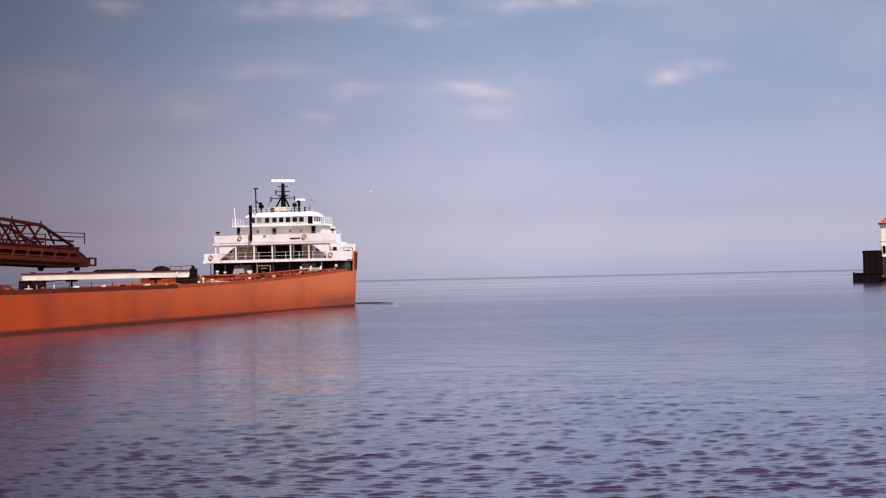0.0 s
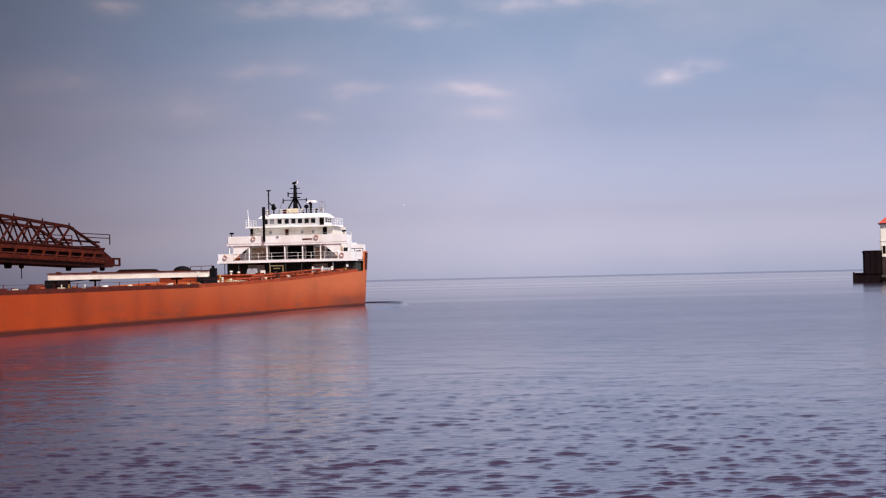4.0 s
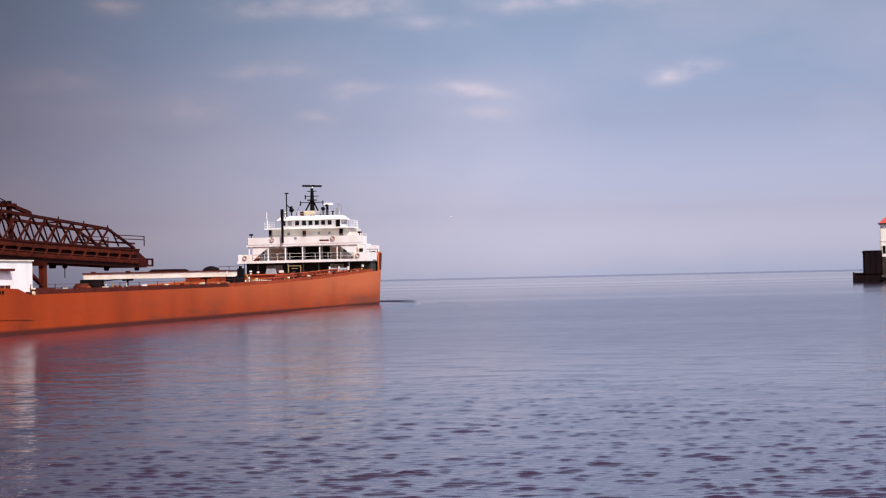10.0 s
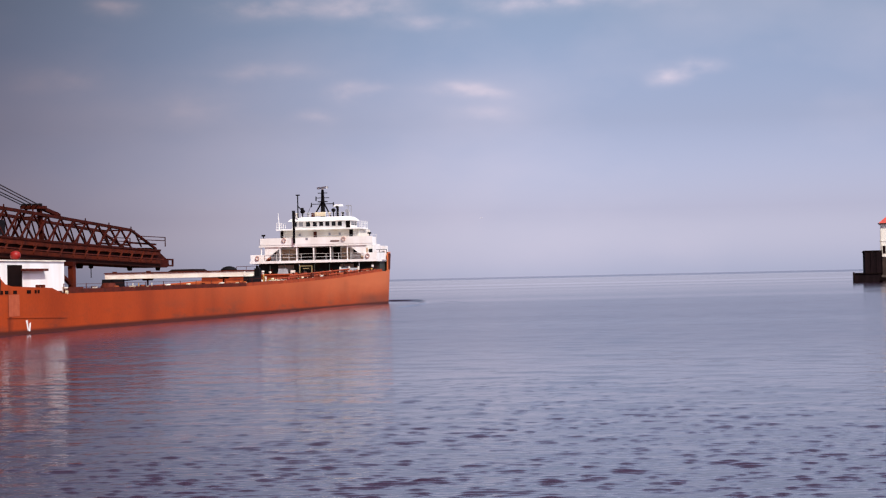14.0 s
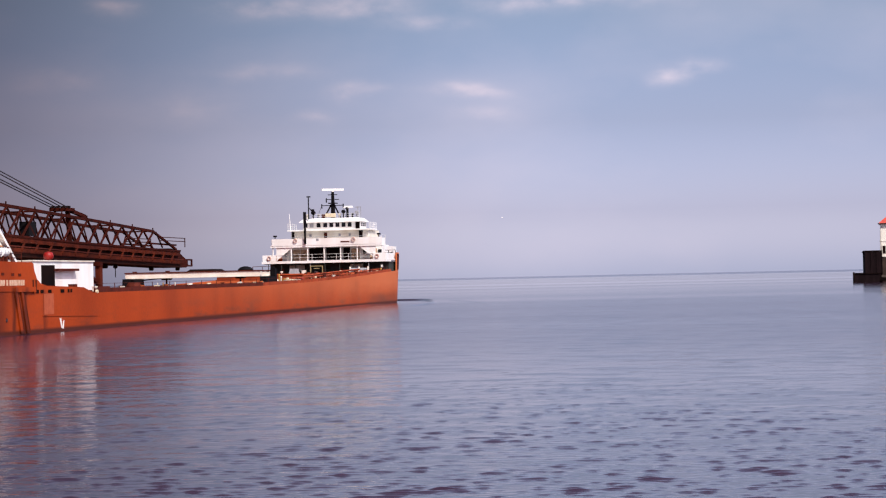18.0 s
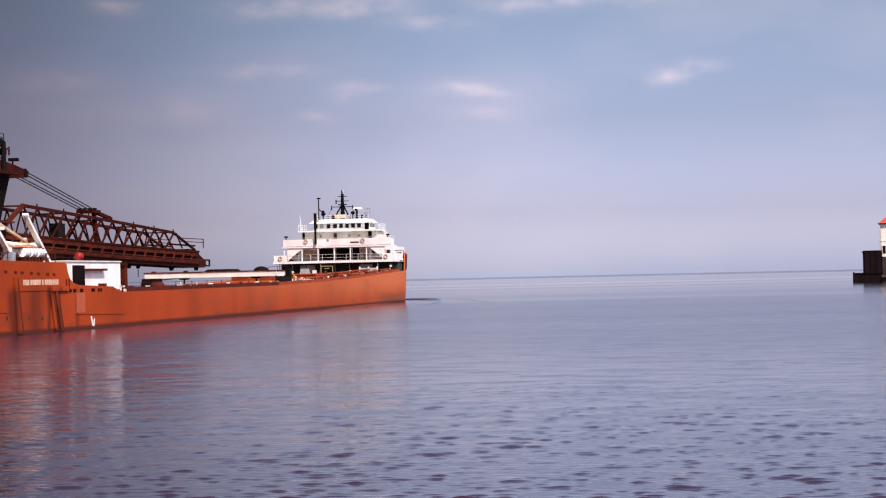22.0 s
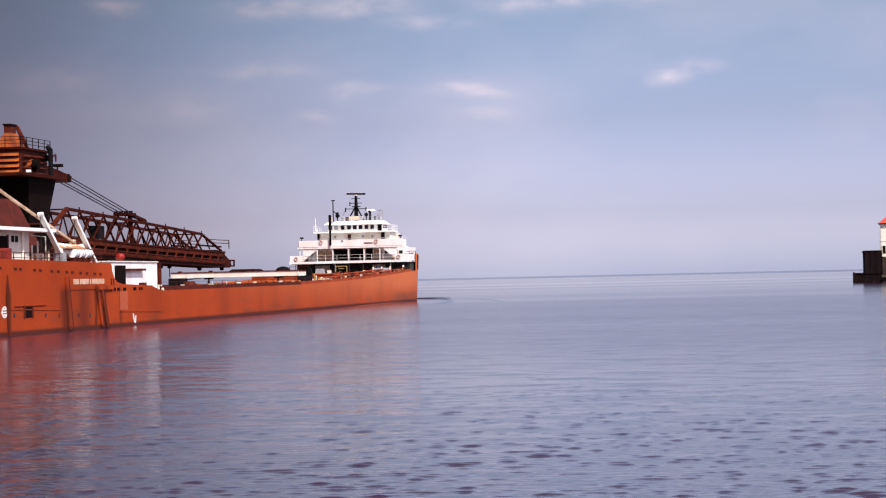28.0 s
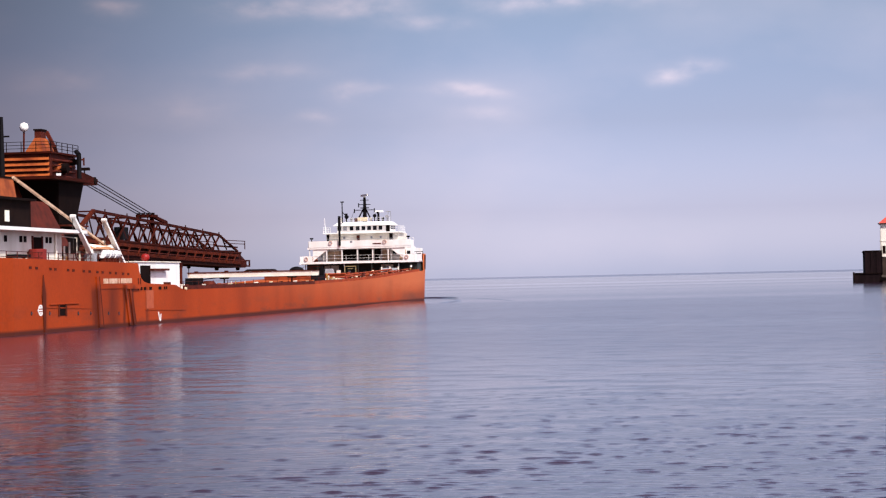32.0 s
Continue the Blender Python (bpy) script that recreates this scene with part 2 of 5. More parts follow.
HULL = hull_paint()
WATER = water_surface("lake_water")
WAVE = water_surface("ruffled_water", True)
TARP = material("buff_canvas", (0.42, 0.19, 0.08), 0.8)
DRUM = material("drum_red", (0.20, 0.016, 0.010), 0.5)
DECK_RED = material("deck_red", (0.30, 0.052, 0.016), 0.7, second=(0.17, 0.028, 0.010), scale=0.8, bump=0.2, gloss=0.12)
HATCH_RED = material("hatch_red", (0.15, 0.026, 0.010), 0.7, second=(0.08, 0.014, 0.006), scale=0.8, bump=0.2, gloss=0.1)
DARK_RED = material("dull_oxide", (0.085, 0.014, 0.007), 0.7, second=(0.045, 0.009, 0.005), scale=1.2, gloss=0.1)
GUARD_RED = material("wet_and_shaded_oxide", (0.10, 0.016, 0.006), 0.7, second=(0.06, 0.010, 0.004), scale=0.8, streak=(2, 2, 0.3), gloss=0.1)
BOOM_RED = material("boom_oxide", (0.042, 0.006, 0.003), 0.75, second=(0.02, 0.004, 0.002), scale=0.9, gloss=0.05)
BOOM_BAND = material("boom_gallery_oxide", (0.080, 0.013, 0.005), 0.75, second=(0.035, 0.007, 0.004), scale=0.7, gloss=0.06)
# darker copy of the boom paint, shade of belly and slots put in
BOOM_DARK = material("boom_underplate", (0.022, 0.006, 0.004), 0.8, second=(0.012, 0.004, 0.003), scale=0.9, gloss=0.04)
TOWER_RED = material("tower_oxide", (0.36, 0.085, 0.020), 0.6, second=(0.15, 0.028, 0.009), scale=0.7, gloss=0.15)
WHITE = material("white_paint", (0.82, 0.81, 0.79), 0.45, second=(0.70, 0.66, 0.61), scale=0.5, streak=(1, 1, 0.25))
CASING_WHITE = material("casing_white", (0.82, 0.77, 0.68), 0.5, second=(0.66, 0.56, 0.46), scale=0.6, streak=(1, 0.12, 1.5))
OLD_WHITE = material("weathered_white", (0.76, 0.72, 0.63), 0.5, second=(0.60, 0.52, 0.42), scale=0.6, streak=(1, 1, 0.3))
BLACK = material("black_paint", (0.007, 0.006, 0.007), 0.7, gloss=0.05)
# near-black for dark gear, also painted in where openings and casings lie in shade
SOOT_SHADE = material("soot_and_shade", (0.010, 0.005, 0.004), 0.8, second=(0.005, 0.003, 0.003), scale=0.6, gloss=0.03)
NAME_PAINT = material("faded_name_paint", (0.62, 0.42, 0.30), 0.6, second=(0.45, 0.24, 0.14), scale=2.0)
GREEN = material("dark_green_plate", (0.03, 0.036, 0.03), 0.6)
JIB_TAN = material("weathered_jib", (0.58, 0.40, 0.27), 0.6, second=(0.36, 0.20, 0.11), scale=0.8)
YELLOW = material("yellow_paint", (0.45, 0.24, 0.05), 0.5)
RED = material("signal_red", (0.27, 0.010, 0.007), 0.5)
PALE = material("faded_yellow", (0.33, 0.27, 0.13), 0.6)
CREAM = material("cream_paint", (0.72, 0.60, 0.40), 0.5)
ORANGE = material("lifebuoy_orange", (0.62, 0.40, 0.33), 0.5)
GLASS = material("window_glass", (0.012, 0.014, 0.018), 0.08, gloss=0.5)
STEEL = material("cable_steel", (0.05, 0.045, 0.045), 0.45, metal=0.4)
GREY = material("grey_gear", (0.30, 0.30, 0.32), 0.5)
PILING = material("rusty_piling", (0.013, 0.007, 0.008), 0.9, second=(0.006, 0.0035, 0.004), scale=0.5, gloss=0.05, streak=(1.5, 1.5, 0.35), bump=0.4, fine=4.0)
CONCRETE = material("stained_concrete", (0.045, 0.027, 0.020), 0.9, second=(0.020, 0.012, 0.010), scale=0.5, bump=0.3, fine=4.0)
ROOF_RED = material("red_roof", (0.50, 0.07, 0.05), 0.55)


# ---- mesh building ----
class Geo:
    """Gathers vertices and faces of one mesh."""

    def __init__(self):
        self.v, self.f = [], []

    def face_block(self, verts, faces):
        n = len(self.v)
        self.v += [tuple(p) for p in verts]
        self.f += [tuple(i + n for i in q) for q in faces]
        return self

    def box(self, x0, x1, y0, y1, z0, z1):
        vs = [(x, y, z) for z in (z0, z1) for y in (y0, y1) for x in (x0, x1)]
        return self.face_block(vs, [(0, 2, 3, 1), (4, 5, 7, 6), (0, 1, 5, 4), (2, 6, 7, 3), (0, 4, 6, 2), (1, 3, 7, 5)])

    def taper(self, low, high, z0, z1):
        """A block whose foot and head are the rectangles (x0, x1, y0, y1)."""
        vs = [(x, y, z0) for y in low[2:] for x in low[:2]] + [(x, y, z1) for y in high[2:] for x in high[:2]]
        return self.face_block(vs, [(0, 2, 3, 1), (4, 5, 7, 6), (0, 1, 5, 4), (2, 6, 7, 3), (0, 4, 6, 2), (1, 3, 7, 5)])

    def tube(self, a, b, r, r2=None, n=7):
        a, b = Vector(a), Vector(b)
        q = (b - a).to_track_quat("Z", "Y")
        r2 = r if r2 is None else r2
        ring = [(math.cos(2 * math.pi * i / n), math.sin(2 * math.pi * i / n)) for i in range(n)]
        vs = [a + q @ Vector((c * r, s * r, 0)) for c, s in ring] + [b + q @ Vector((c * r2, s * r2, 0)) for c, s in ring]
        fs = [(i, (i + 1) % n, n + (i + 1) % n, n + i) for i in range(n)]
        return self.face_block(vs, fs + [tuple(range(n))[::-1], tuple(range(n, 2 * n))])

    def bar(self, a, b, w, h=None):
        """A square-edged bar from a to b."""
        a, b = Vector(a), Vector(b)
        q = (b - a).to_track_quat("Z", "Y")
        h = h or w
        k = [(-w / 2, -h / 2), (w / 2, -h / 2), (w / 2, h / 2), (-w / 2, h / 2)]
        vs = [a + q @ Vector((x, y, 0)) for x, y in k] + [b + q @ Vector((x, y, 0)) for x, y in k]
        return self.face_block(vs, [(0, 1, 5, 4), (1, 2, 6, 5), (2, 3, 7, 6), (3, 0, 4, 7), (3, 2, 1, 0), (4, 5, 6, 7)])

    def lathe(self, x, y, rings, n=16):
        """Rings of (radius, z) about an upright axis."""
        vs = [(x + r * math.cos(2 * math.pi * i / n), y + r * math.sin(2 * math.pi * i / n), z) for r, z in rings for i in range(n)]
        fs = [(k * n + i, k * n + (i + 1) % n, (k + 1) * n + (i + 1) % n, (k + 1) * n + i) for k in range(len(rings) - 1) for i in range(n)]
        return self.face_block(vs, fs + [tuple(range(n))[::-1], tuple(range((len(rings) - 1) * n, len(rings) * n))])

    def prism(self, outline, x0, x1):
        """An outline of (y, z), run from x0 to x1."""
        n = len(outline)
        vs = [(x0, y, z) for y, z in outline] + [(x1, y, z) for y, z in outline]
        fs = [(i, (i + 1) % n, n + (i + 1) % n, n + i) for i in range(n)]
        return self.face_block(vs, fs + [tuple(range(n))[::-1], tuple(range(n, 2 * n))])

    def ring(self, centre, radius, thick, n=14, m=6):
        """A ring that stands across the boat."""
        vs = []
        for i in range(n):
            a = 2 * math.pi * i / n
            for k in range(m):
                b = 2 * math.pi * k / m
                r = radius + thick * math.cos(b)
                vs.append((centre[0] + r * math.cos(a), centre[1] + thick * math.sin(b), centre[2] + r * math.sin(a)))
        fs = [(i * m + k, ((i + 1) % n) * m + k, ((i + 1) % n) * m + (k + 1) % m, i * m + (k + 1) % m) for i in range(n) for k in range(m)]
        return self.face_block(vs, fs)


def part(name, geo, mat, parent=None, label="", smooth=False):
    me = bpy.data.meshes.new(name)
    me.from_pydata(geo.v, [], geo.f)
    bm = bmesh.new()
    bm.from_mesh(me)
    bmesh.ops.recalc_face_normals(bm, faces=bm.faces)
    bm.to_mesh(me)
    bm.free()
    me.materials.append(mat)
    if smooth:
        me.shade_smooth()
    ob = new(name, me)
    ob.parent = parent
    return tagged(ob, label) if label else ob


# ---- the lake ----
def build_lake():
    """One sheet to the horizon, with short-crested waves where it is near."""
    near = 32 * np.exp(np.arange(0, 1250) * 0.0008)
    middle = near[-1] * np.exp(np.arange(1, 500) * 0.0018)
    rows = np.concatenate([[-2500, -600, -150, -40, 0, 15, 26], near, middle, middle[-1] * np.exp(np.arange(1, 600) * 0.007)])
    rows = rows[rows < 5400]
    s = np.linspace(-1, 1, 381)
    outer = np.array([0.01, 0.06, 0.25, 1.0])
    half = 0.235 * np.maximum(rows, 30) + 4
    inner = s[None, :] * half[:, None]
    right = half[:, None] + (6000 - half[:, None]) * outer[None, :]
    xs = np.concatenate([-right[:, ::-1], inner, right], axis=1)
    ys = np.repeat(rows[:, None], xs.shape[1], axis=1)
    z = np.zeros_like(xs)
    rng = np.random.default_rng(4)
    # (count, shortest wave, growth, slope of one wave, spread of headings)
    for count, shortest, growth, slope, spread in ((72, 0.105, 1.025, 0.0066, 0.30), (26, 1.2, 1.055, 0.0088, 0.6), (16, 5.0, 1.075, 0.0042, 0.9)):
        for i in range(count):
            length = shortest * growth ** i * rng.uniform(0.93, 1.07)
            turn = rng.normal(0, spread)
            k = 2 * math.pi / length
            fade = np.clip((length - 0.0021 * np.abs(ys)) / (0.5 * length), 0, 1)
            if shortest > 1:
                fade = fade * np.clip((ys - 10) / 110, 0.28, 1)
            gust = 0.55 + 0.45 * np.sin(xs * rng.uniform(0.05, 0.4) + ys * rng.uniform(-0.15, 0.15) + rng.uniform(0, 6))
            if i == 0 and shortest == 1.2:
                # the steepest crests stand up as short wavelets, thickest close in
                z += 13.0 * np.clip(1.12 - (ys - 36) / 85, 0.3, 1) * np.maximum(z - 0.00132 * np.clip(0.75 + (ys - 36) * 0.016, 0.75, 1.4), 0)
            z += slope / k * fade * gust * np.sin(k * (math.sin(turn) * xs + math.cos(turn) * ys) + rng.uniform(0, 6.28))
    z[(np.abs(xs) > np.repeat(half[:, None], xs.shape[1], axis=1) * 1.001) | (ys < 26)] = 0
    nr, nc = xs.shape
    co = np.stack([xs, ys, z], -1).reshape(-1, 3).astype(np.float32)
    idx = np.arange(nr * nc).reshape(nr, nc)
    quads = np.stack([idx[:-1, :-1], idx[:-1, 1:], idx[1:, 1:], idx[1:, :-1]], -1).reshape(-1)
    me = bpy.data.meshes.new("water")
    me.vertices.add(nr * nc)
    me.vertices.foreach_set("co", co.ravel())
    me.loops.add(len(quads))
    me.loops.foreach_set("vertex_index", quads.astype(np.int32))
    me.polygons.add(len(quads) // 4)
    me.polygons.foreach_set("loop_start", np.arange(0, len(quads), 4, dtype=np.int32))
    me.update()
    me.validate()
    me.shade_smooth()
    me.materials.append(WATER)
    return tagged(new("water", me), "calm violet-grey lake water with small ripples", "water", kind="structure")


water = build_lake()


# ---- pier head with its light ----
def build_pier():
    pier = part("pier", Geo().box(115.2, 119.9, 556.2, 600, -2, 8.45).box(119.9, 170, 556.2, 600, -2, 6.95), PILING)
    tagged(pier, "dark rusty steel-sided pier head standing in the lake", "pier", kind="structure")
    part("coping", Geo().box(114.95, 119.9, 555.9, 600.2, 8.45, 8.75), SOOT_SHADE, pier)
    part("footing", Geo().box(112.5, 119.0, 554.5, 602, -2, 2.4), PILING, pier)
    part("footing_cap", Geo().box(112.3, 119.2, 554.3, 602.2, 2.4, 2.6), SOOT_SHADE, pier)
    part("waling", Geo().box(119.0, 170, 555.6, 556.0, 0.5, 1.3), SOOT_SHADE, pier)
    for i in range(12):
        x, d = 119.9 + i * 0.8, 0.14 * (i % 2)
        part("sheet_pile", Geo().box(x, x + 0.8, 555.8 + d, 556.25, -1, 6.6), CONCRETE, pier)
    for i in range(6):
        x, d = 115.25 + i * 0.77, 0.12 * (i % 2)
        part("sheet_pile", Geo().box(x, x + 0.77, 555.9 + d, 556.25, 2.6, 8.3), PILING, pier)
    part("weathered_slab", Geo().box(119.6, 126.0, 555.62, 555.82, 1.4, 2.0), material("pale_scuff", (0.10, 0.075, 0.06), 0.9, second=(0.03, 0.022, 0.018), scale=0.9), pier, "pale scuffed ledge above the waterline")
    part("fender_post", Geo().tube((112.2, 554.2, -1), (112.2, 554.2, 2.9), 0.28), SOOT_SHADE, pier)
    light = tagged(new("pier_light_house"), "white pier light building with a red hipped roof", "lighthouse")
    light.matrix_world = pose(122.95, 559.2, 6.95)
    part("wall", Geo().taper((-3.5, 3.5, -2.9, 2.9), (-3.3, 3.3, -2.7, 2.7), 0, 8.8), OLD_WHITE, light)
    part("plinth", Geo().box(-3.7, 3.7, -3.1, 3.1, 0, 0.5), OLD_WHITE, light)
    part("cornice", Geo().box(-3.7, 3.7, -3.1, 3.1, 8.8, 9.1), OLD_WHITE, light)
    part("roof", Geo().taper((-4.0, 4.0, -3.4, 3.4), (-1.2, 1.2, -1.0, 1.0), 9.1, 11.4), ROOF_RED, light, "red hipped roof")
    part("string_course", Geo().box(-3.52, 3.52, -2.92, 2.92, 4.2, 4.45), OLD_WHITE, light)
    d = part("door", Geo().box(-2.9, -2.1, -2.96, -2.85, 0.9, 3.0), SOOT_SHADE, light, "dark door")
    part("door_frame", Geo().box(-3.05, -2.9, -3.0, -2.85, 0.8, 3.1).box(-2.1, -1.95, -3.0, -2.85, 0.8, 3.1).box(-3.05, -1.95, -3.0, -2.85, 3.0, 3.15), OLD_WHITE, d)
    part("gutter", Geo().bar((-4.05, -3.45, 9.12), (4.05, -3.45, 9.12), 0.14), SOOT_SHADE, light)
    turn = Matrix.Translation((115.2, 556.2, 0)) @ pose(0, 0, 0, 0, 0, -11.0) @ Matrix.Translation((-115.2, -556.2, 0))
    pier.matrix_world = turn
    light.matrix_world = turn @ light.matrix_world


build_pier()

# ---- the boat ----
HB = 10.65
TOP = [(-207, 6.65), (-197, 6.55), (-161, 6.2), (-160.6, 6.1), (-160.35, 5.4), (-159.8, 4.75), (-158.9, 4.35), (-157.4, 4.15),
       (-150.7, 4.0), (-147.9, 3.94), (-147.2, 3.8), (-145.2, 3.40), (-128, 3.42), (-81, 3.54), (-55, 3.85), (-32, 4.29), (3.0, 5.27), (7.0, 5.38), (7.15, 8.3), (27.5, 8.9)]


def rise(table, y):
    return float(np.interp(y, [a for a, _ in table], [b for _, b in table]))


def deck_height(y):
    return 5.4 if y < -160.4 else 7.15 if y > 3.1 else min(rise(TOP, y), rise(TOP, y)) - 0.12 if y > -145.2 else 3.25


def breadth(y, z):
    """Half the hull's width: full amidships, a bluff bow with flare, a rounded stern."""
    b = HB
    stem = 27.0 + 0.09 * z
    if y > 3.0:
        t = min(1.0, (y - 3.0) / (stem - 3.0))
        b *= max(0.0, 1 - t ** (2.1 + 0.07 * max(z, 0))) ** 0.93
    if y < -193:
        t = min(1.0, (-193 - y) / 14.0)
        b *= math.sqrt(max(0.0, 1 - t ** 2.4)) * (0.75 + 0.25 * min(1, max(0, z) / 4)) if t > 0.7 else math.sqrt(max(0.0, 1 - t ** 2.4))
    return max(b, 0.06)


def build_hull(boat):
    ys = sorted(set([a for a, _ in TOP] + list(np.arange(-206.9, -160, 2.5)) + list(np.arange(-158, 2.9, 6)) + list(np.arange(3.6, 27.4, 0.8)) + [27.3, -160.8]))
    fr = [0.0, 0.18, 0.4, 0.62, 0.82, 1.0]
    for side in (1, -1):
        g = Geo()
        n = 0
        for y in ys:
            top, dk = rise(TOP, y), deck_height(y)
            zs = [-1.5, 0.0, 0.34] + [0.34 + (top - 0.34) * f for f in fr[1:]]
            ring = [(side * breadth(y, z), y, z) for z in zs]
            inner = max(0.02, breadth(y, top) - 0.22)
            ring += [(side * inner, y, top), (side * inner, y, min(dk, top - 0.05))]
            n = len(ring)
            g.v += ring
        for i in range(len(ys) - 1):
            for k in range(n - 1):
                a = i * n + k
                g.f.append((a, a + 1, a + n + 1, a + n) if side < 0 else (a, a + n, a + n + 1, a + 1))
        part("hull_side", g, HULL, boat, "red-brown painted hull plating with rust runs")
    for name, lo, hi in (("poop_deck", -206.8, -160.45), ("main_deck", -160.3, 3.0), ("forecastle_deck", 3.2, 27.2)):
        g = Geo()
        dys = [y for y in ys if lo <= y <= hi]
        for y in dys:
            b = max(0.03, breadth(y, rise(TOP, y)) - 0.2)
            g.v += [(-b, y, deck_height(y)), (b, y, deck_height(y))]
        g.f = [(2 * i, 2 * i + 1, 2 * i + 3, 2 * i + 2) for i in range(len(dys) - 1)]
        part(name, g, DECK_RED, boat)
    # dark skin over the forecastle side: painted shade where the bow curves away
    for side in (-1, 1):
        g = Geo()
        fore = list(np.arange(7.3, 26.6, 1.2))
        for y in fore:
            for z in (5.6, 6.9, 8.2):
                b = breadth(y, z)
                g.v += [(side * (b + 0.02), y, z), (side * (b + 0.06), y, z)]
        for i in range(len(fore) - 1):
            for k in range(2):
                a = i * 6 + 2 * k
                g.f += [(a + 1, a + 7, a + 9, a + 3), (a, a + 2, a + 8, a + 6)]
            g.f += [(i * 6, i * 6 + 6, i * 6 + 7, i * 6 + 1), (i * 6 + 4, i * 6 + 5, i * 6 + 11, i * 6 + 10)]
        part("bow_plate", g, GUARD_RED, boat, "plating of the forecastle side, painted dark for its shade")
    part("poop_bulkhead", Geo().box(-10.3, 10.3, -160.6, -160.3, 3.2, 5.4), DARK_RED, boat)
    # its dark green also carries the shadow under the overhang
    part("forecastle_bulkhead", Geo().box(-10.35, 10.0, 3.2, 3.45, 4.9, 6.9).box(9.7, 10.0, 3.45, 7.3, 4.9, 6.9), GREEN, boat, "green bulkhead, darkened for the shadow under the forecastle deck")
    # after part of the starboard side: openings, guards, marks
    x = HB
    for line in ([(-187.55, 5.1), (-187.0, 3.3), (-187.2, 0.1), (-187.55, 0.1), (-187.9, 3.3)], [(-173.3, 4.9), (-172.7, 4.9), (-171.6, 0.1), (-172.6, 0.1)],
                 [(-164.9, 3.66), (-164.4, 3.66), (-163.0, 0.1), (-163.6, 0.1)], [(-163.5, 3.66), (-163.1, 3.66), (-161.7, 0.1), (-162.2, 0.1)]):
        guard = part("discharge_guard", Geo().prism(line, x - 0.05, x + 0.10), GUARD_RED, boat, "dark stained guard strip on the hull")
        part("guard_rib", Geo().prism([(q - 0.42, z) for q, z in line[:2]] + [(q - 0.5, z) for q, z in line[2:]], x - 0.05, x + 0.16), HULL, guard) if len(line) == 4 else None
    part("belting", Geo().box(x - 0.05, x + 0.20, -165.3, -160.6, 3.66, 4.08), HULL, boat, "raised belting below the name")
    part("belting", Geo().box(x - 0.05, x + 0.06, -173.2, -165.3, 3.72, 3.80), HULL, boat)
    part("seam", Geo().prism([(-158.7, 1.47), (-158.7, 1.55), (-144.2, 1.27), (-144.2, 1.19)], x - 0.02, x + 0.05), HULL, boat)
    part("seam", Geo().prism([(-187.0, 2.20), (-187.0, 2.27), (-174.8, 1.99), (-174.8, 1.92)], x - 0.02, x + 0.05), HULL, boat)
    for q in (-160.9, -160.2):
        part("bulwark_stay", Geo().box(x - 0.4, x + 0.04, q, q + 0.25, 3.5, 4.7), DARK_RED, boat)
    for a, b in ((-190.5, -189.0), (-185.6, -184.4), (-181.1, -179.7), (-176.9, -175.3), (-173.1, -171.6), (-169.4, -167.7), (-165.5, -163.9)):
        for u in (a, b):
            z = float(np.interp(u, (-190.5, -164), (5.72, 5.12)))
            hole = part("freeing_port", Geo().box(x - 0.02, x + 0.03, u - 0.3, u + 0.3, z - 0.11, z + 0.11), DARK_RED, boat)
            part("lip", Geo().box(x, x + 0.06, u - 0.36, u + 0.36, z + 0.11, z + 0.16), HULL, hole)
    for u, h in ((-190.4, 1.81), (-186.0, 1.72), (-178.6, 1.56), (-175.2, 1.49), (-170.1, 1.38), (-167.0, 1.31), (-164.2, 1.25)):
        port = part("porthole", Geo().tube((x - 0.05, u, h), (x + 0.03, u, h), 0.15, n=10), GLASS, boat)
        part("rim", Geo().tube((x - 0.05, u, h), (x + 0.015, u, h), 0.21, n=10), GUARD_RED, port)
    # open door as a flat plate, its inner shade in the colour
    side_door = part("side_door", Geo().box(x - 0.04, x + 0.03, -183.6, -182.0, 1.45, 2.4), SOOT_SHADE, boat, "black open side door")
    for u in (-183.9, -182.0):
        part("door_jamb", Geo().box(x, x + 0.08, u, u + 0.3, 1.4, 2.5), GUARD_RED, side_door)
    part("rubbing_strip", Geo().box(x, x + 0.10, -186.0, -178.5, 2.46, 2.54), HULL, boat)
    g = Geo()
    for k in range(16):
        a, b = 2 * math.pi * k / 16, 2 * math.pi * (k + 1) / 16
        g.bar((x + 0.012, -188.2 + 0.56 * math.cos(a), 2.02 + 0.42 * math.sin(a)), (x + 0.012, -188.2 + 0.56 * math.cos(b), 2.02 + 0.42 * math.sin(b)), 0.02, 0.15)
    mark = part("load_mark", g, WHITE, boat, "white load line ring with bars")
    for z, w in ((2.02, 0.75), (2.24, 0.45), (1.8, 0.45)):
        part("load_line", Geo().box(x + 0.005, x + 0.02, -188.2 - w, -188.2 + w, z - 0.06, z + 0.06), WHITE, mark)
    for q in ([(-154.45, 1.2), (-154.05, 1.2), (-153.75, 0.35), (-154.0, 0.3)], [(-153.55, 0.95), (-153.25, 1.0), (-153.45, 0.25), (-153.75, 0.25)]):
        part("draught_mark", Geo().prism(q, x + 0.004, x + 0.02), WHITE, boat, "worn white draught mark on the hull")
    part("side_lamp", Geo().tube((x - 0.1, -144.2, 3.5), (x + 0.10, -144.2, 3.5), 0.17, n=12), CREAM, boat, "round cream lamp at the deck edge")
    part("scraped_patch", Geo().box(x + 0.004, x + 0.012, -158.2, -155.8, 1.6, 3.45), material("bare_oxide", (0.40, 0.085, 0.03), 0.6, second=(0.31, 0.055, 0.016), scale=1.5), boat, "pale scraped paint patch")
    # the name, as plain bars of its letters' size
    u = -171.4
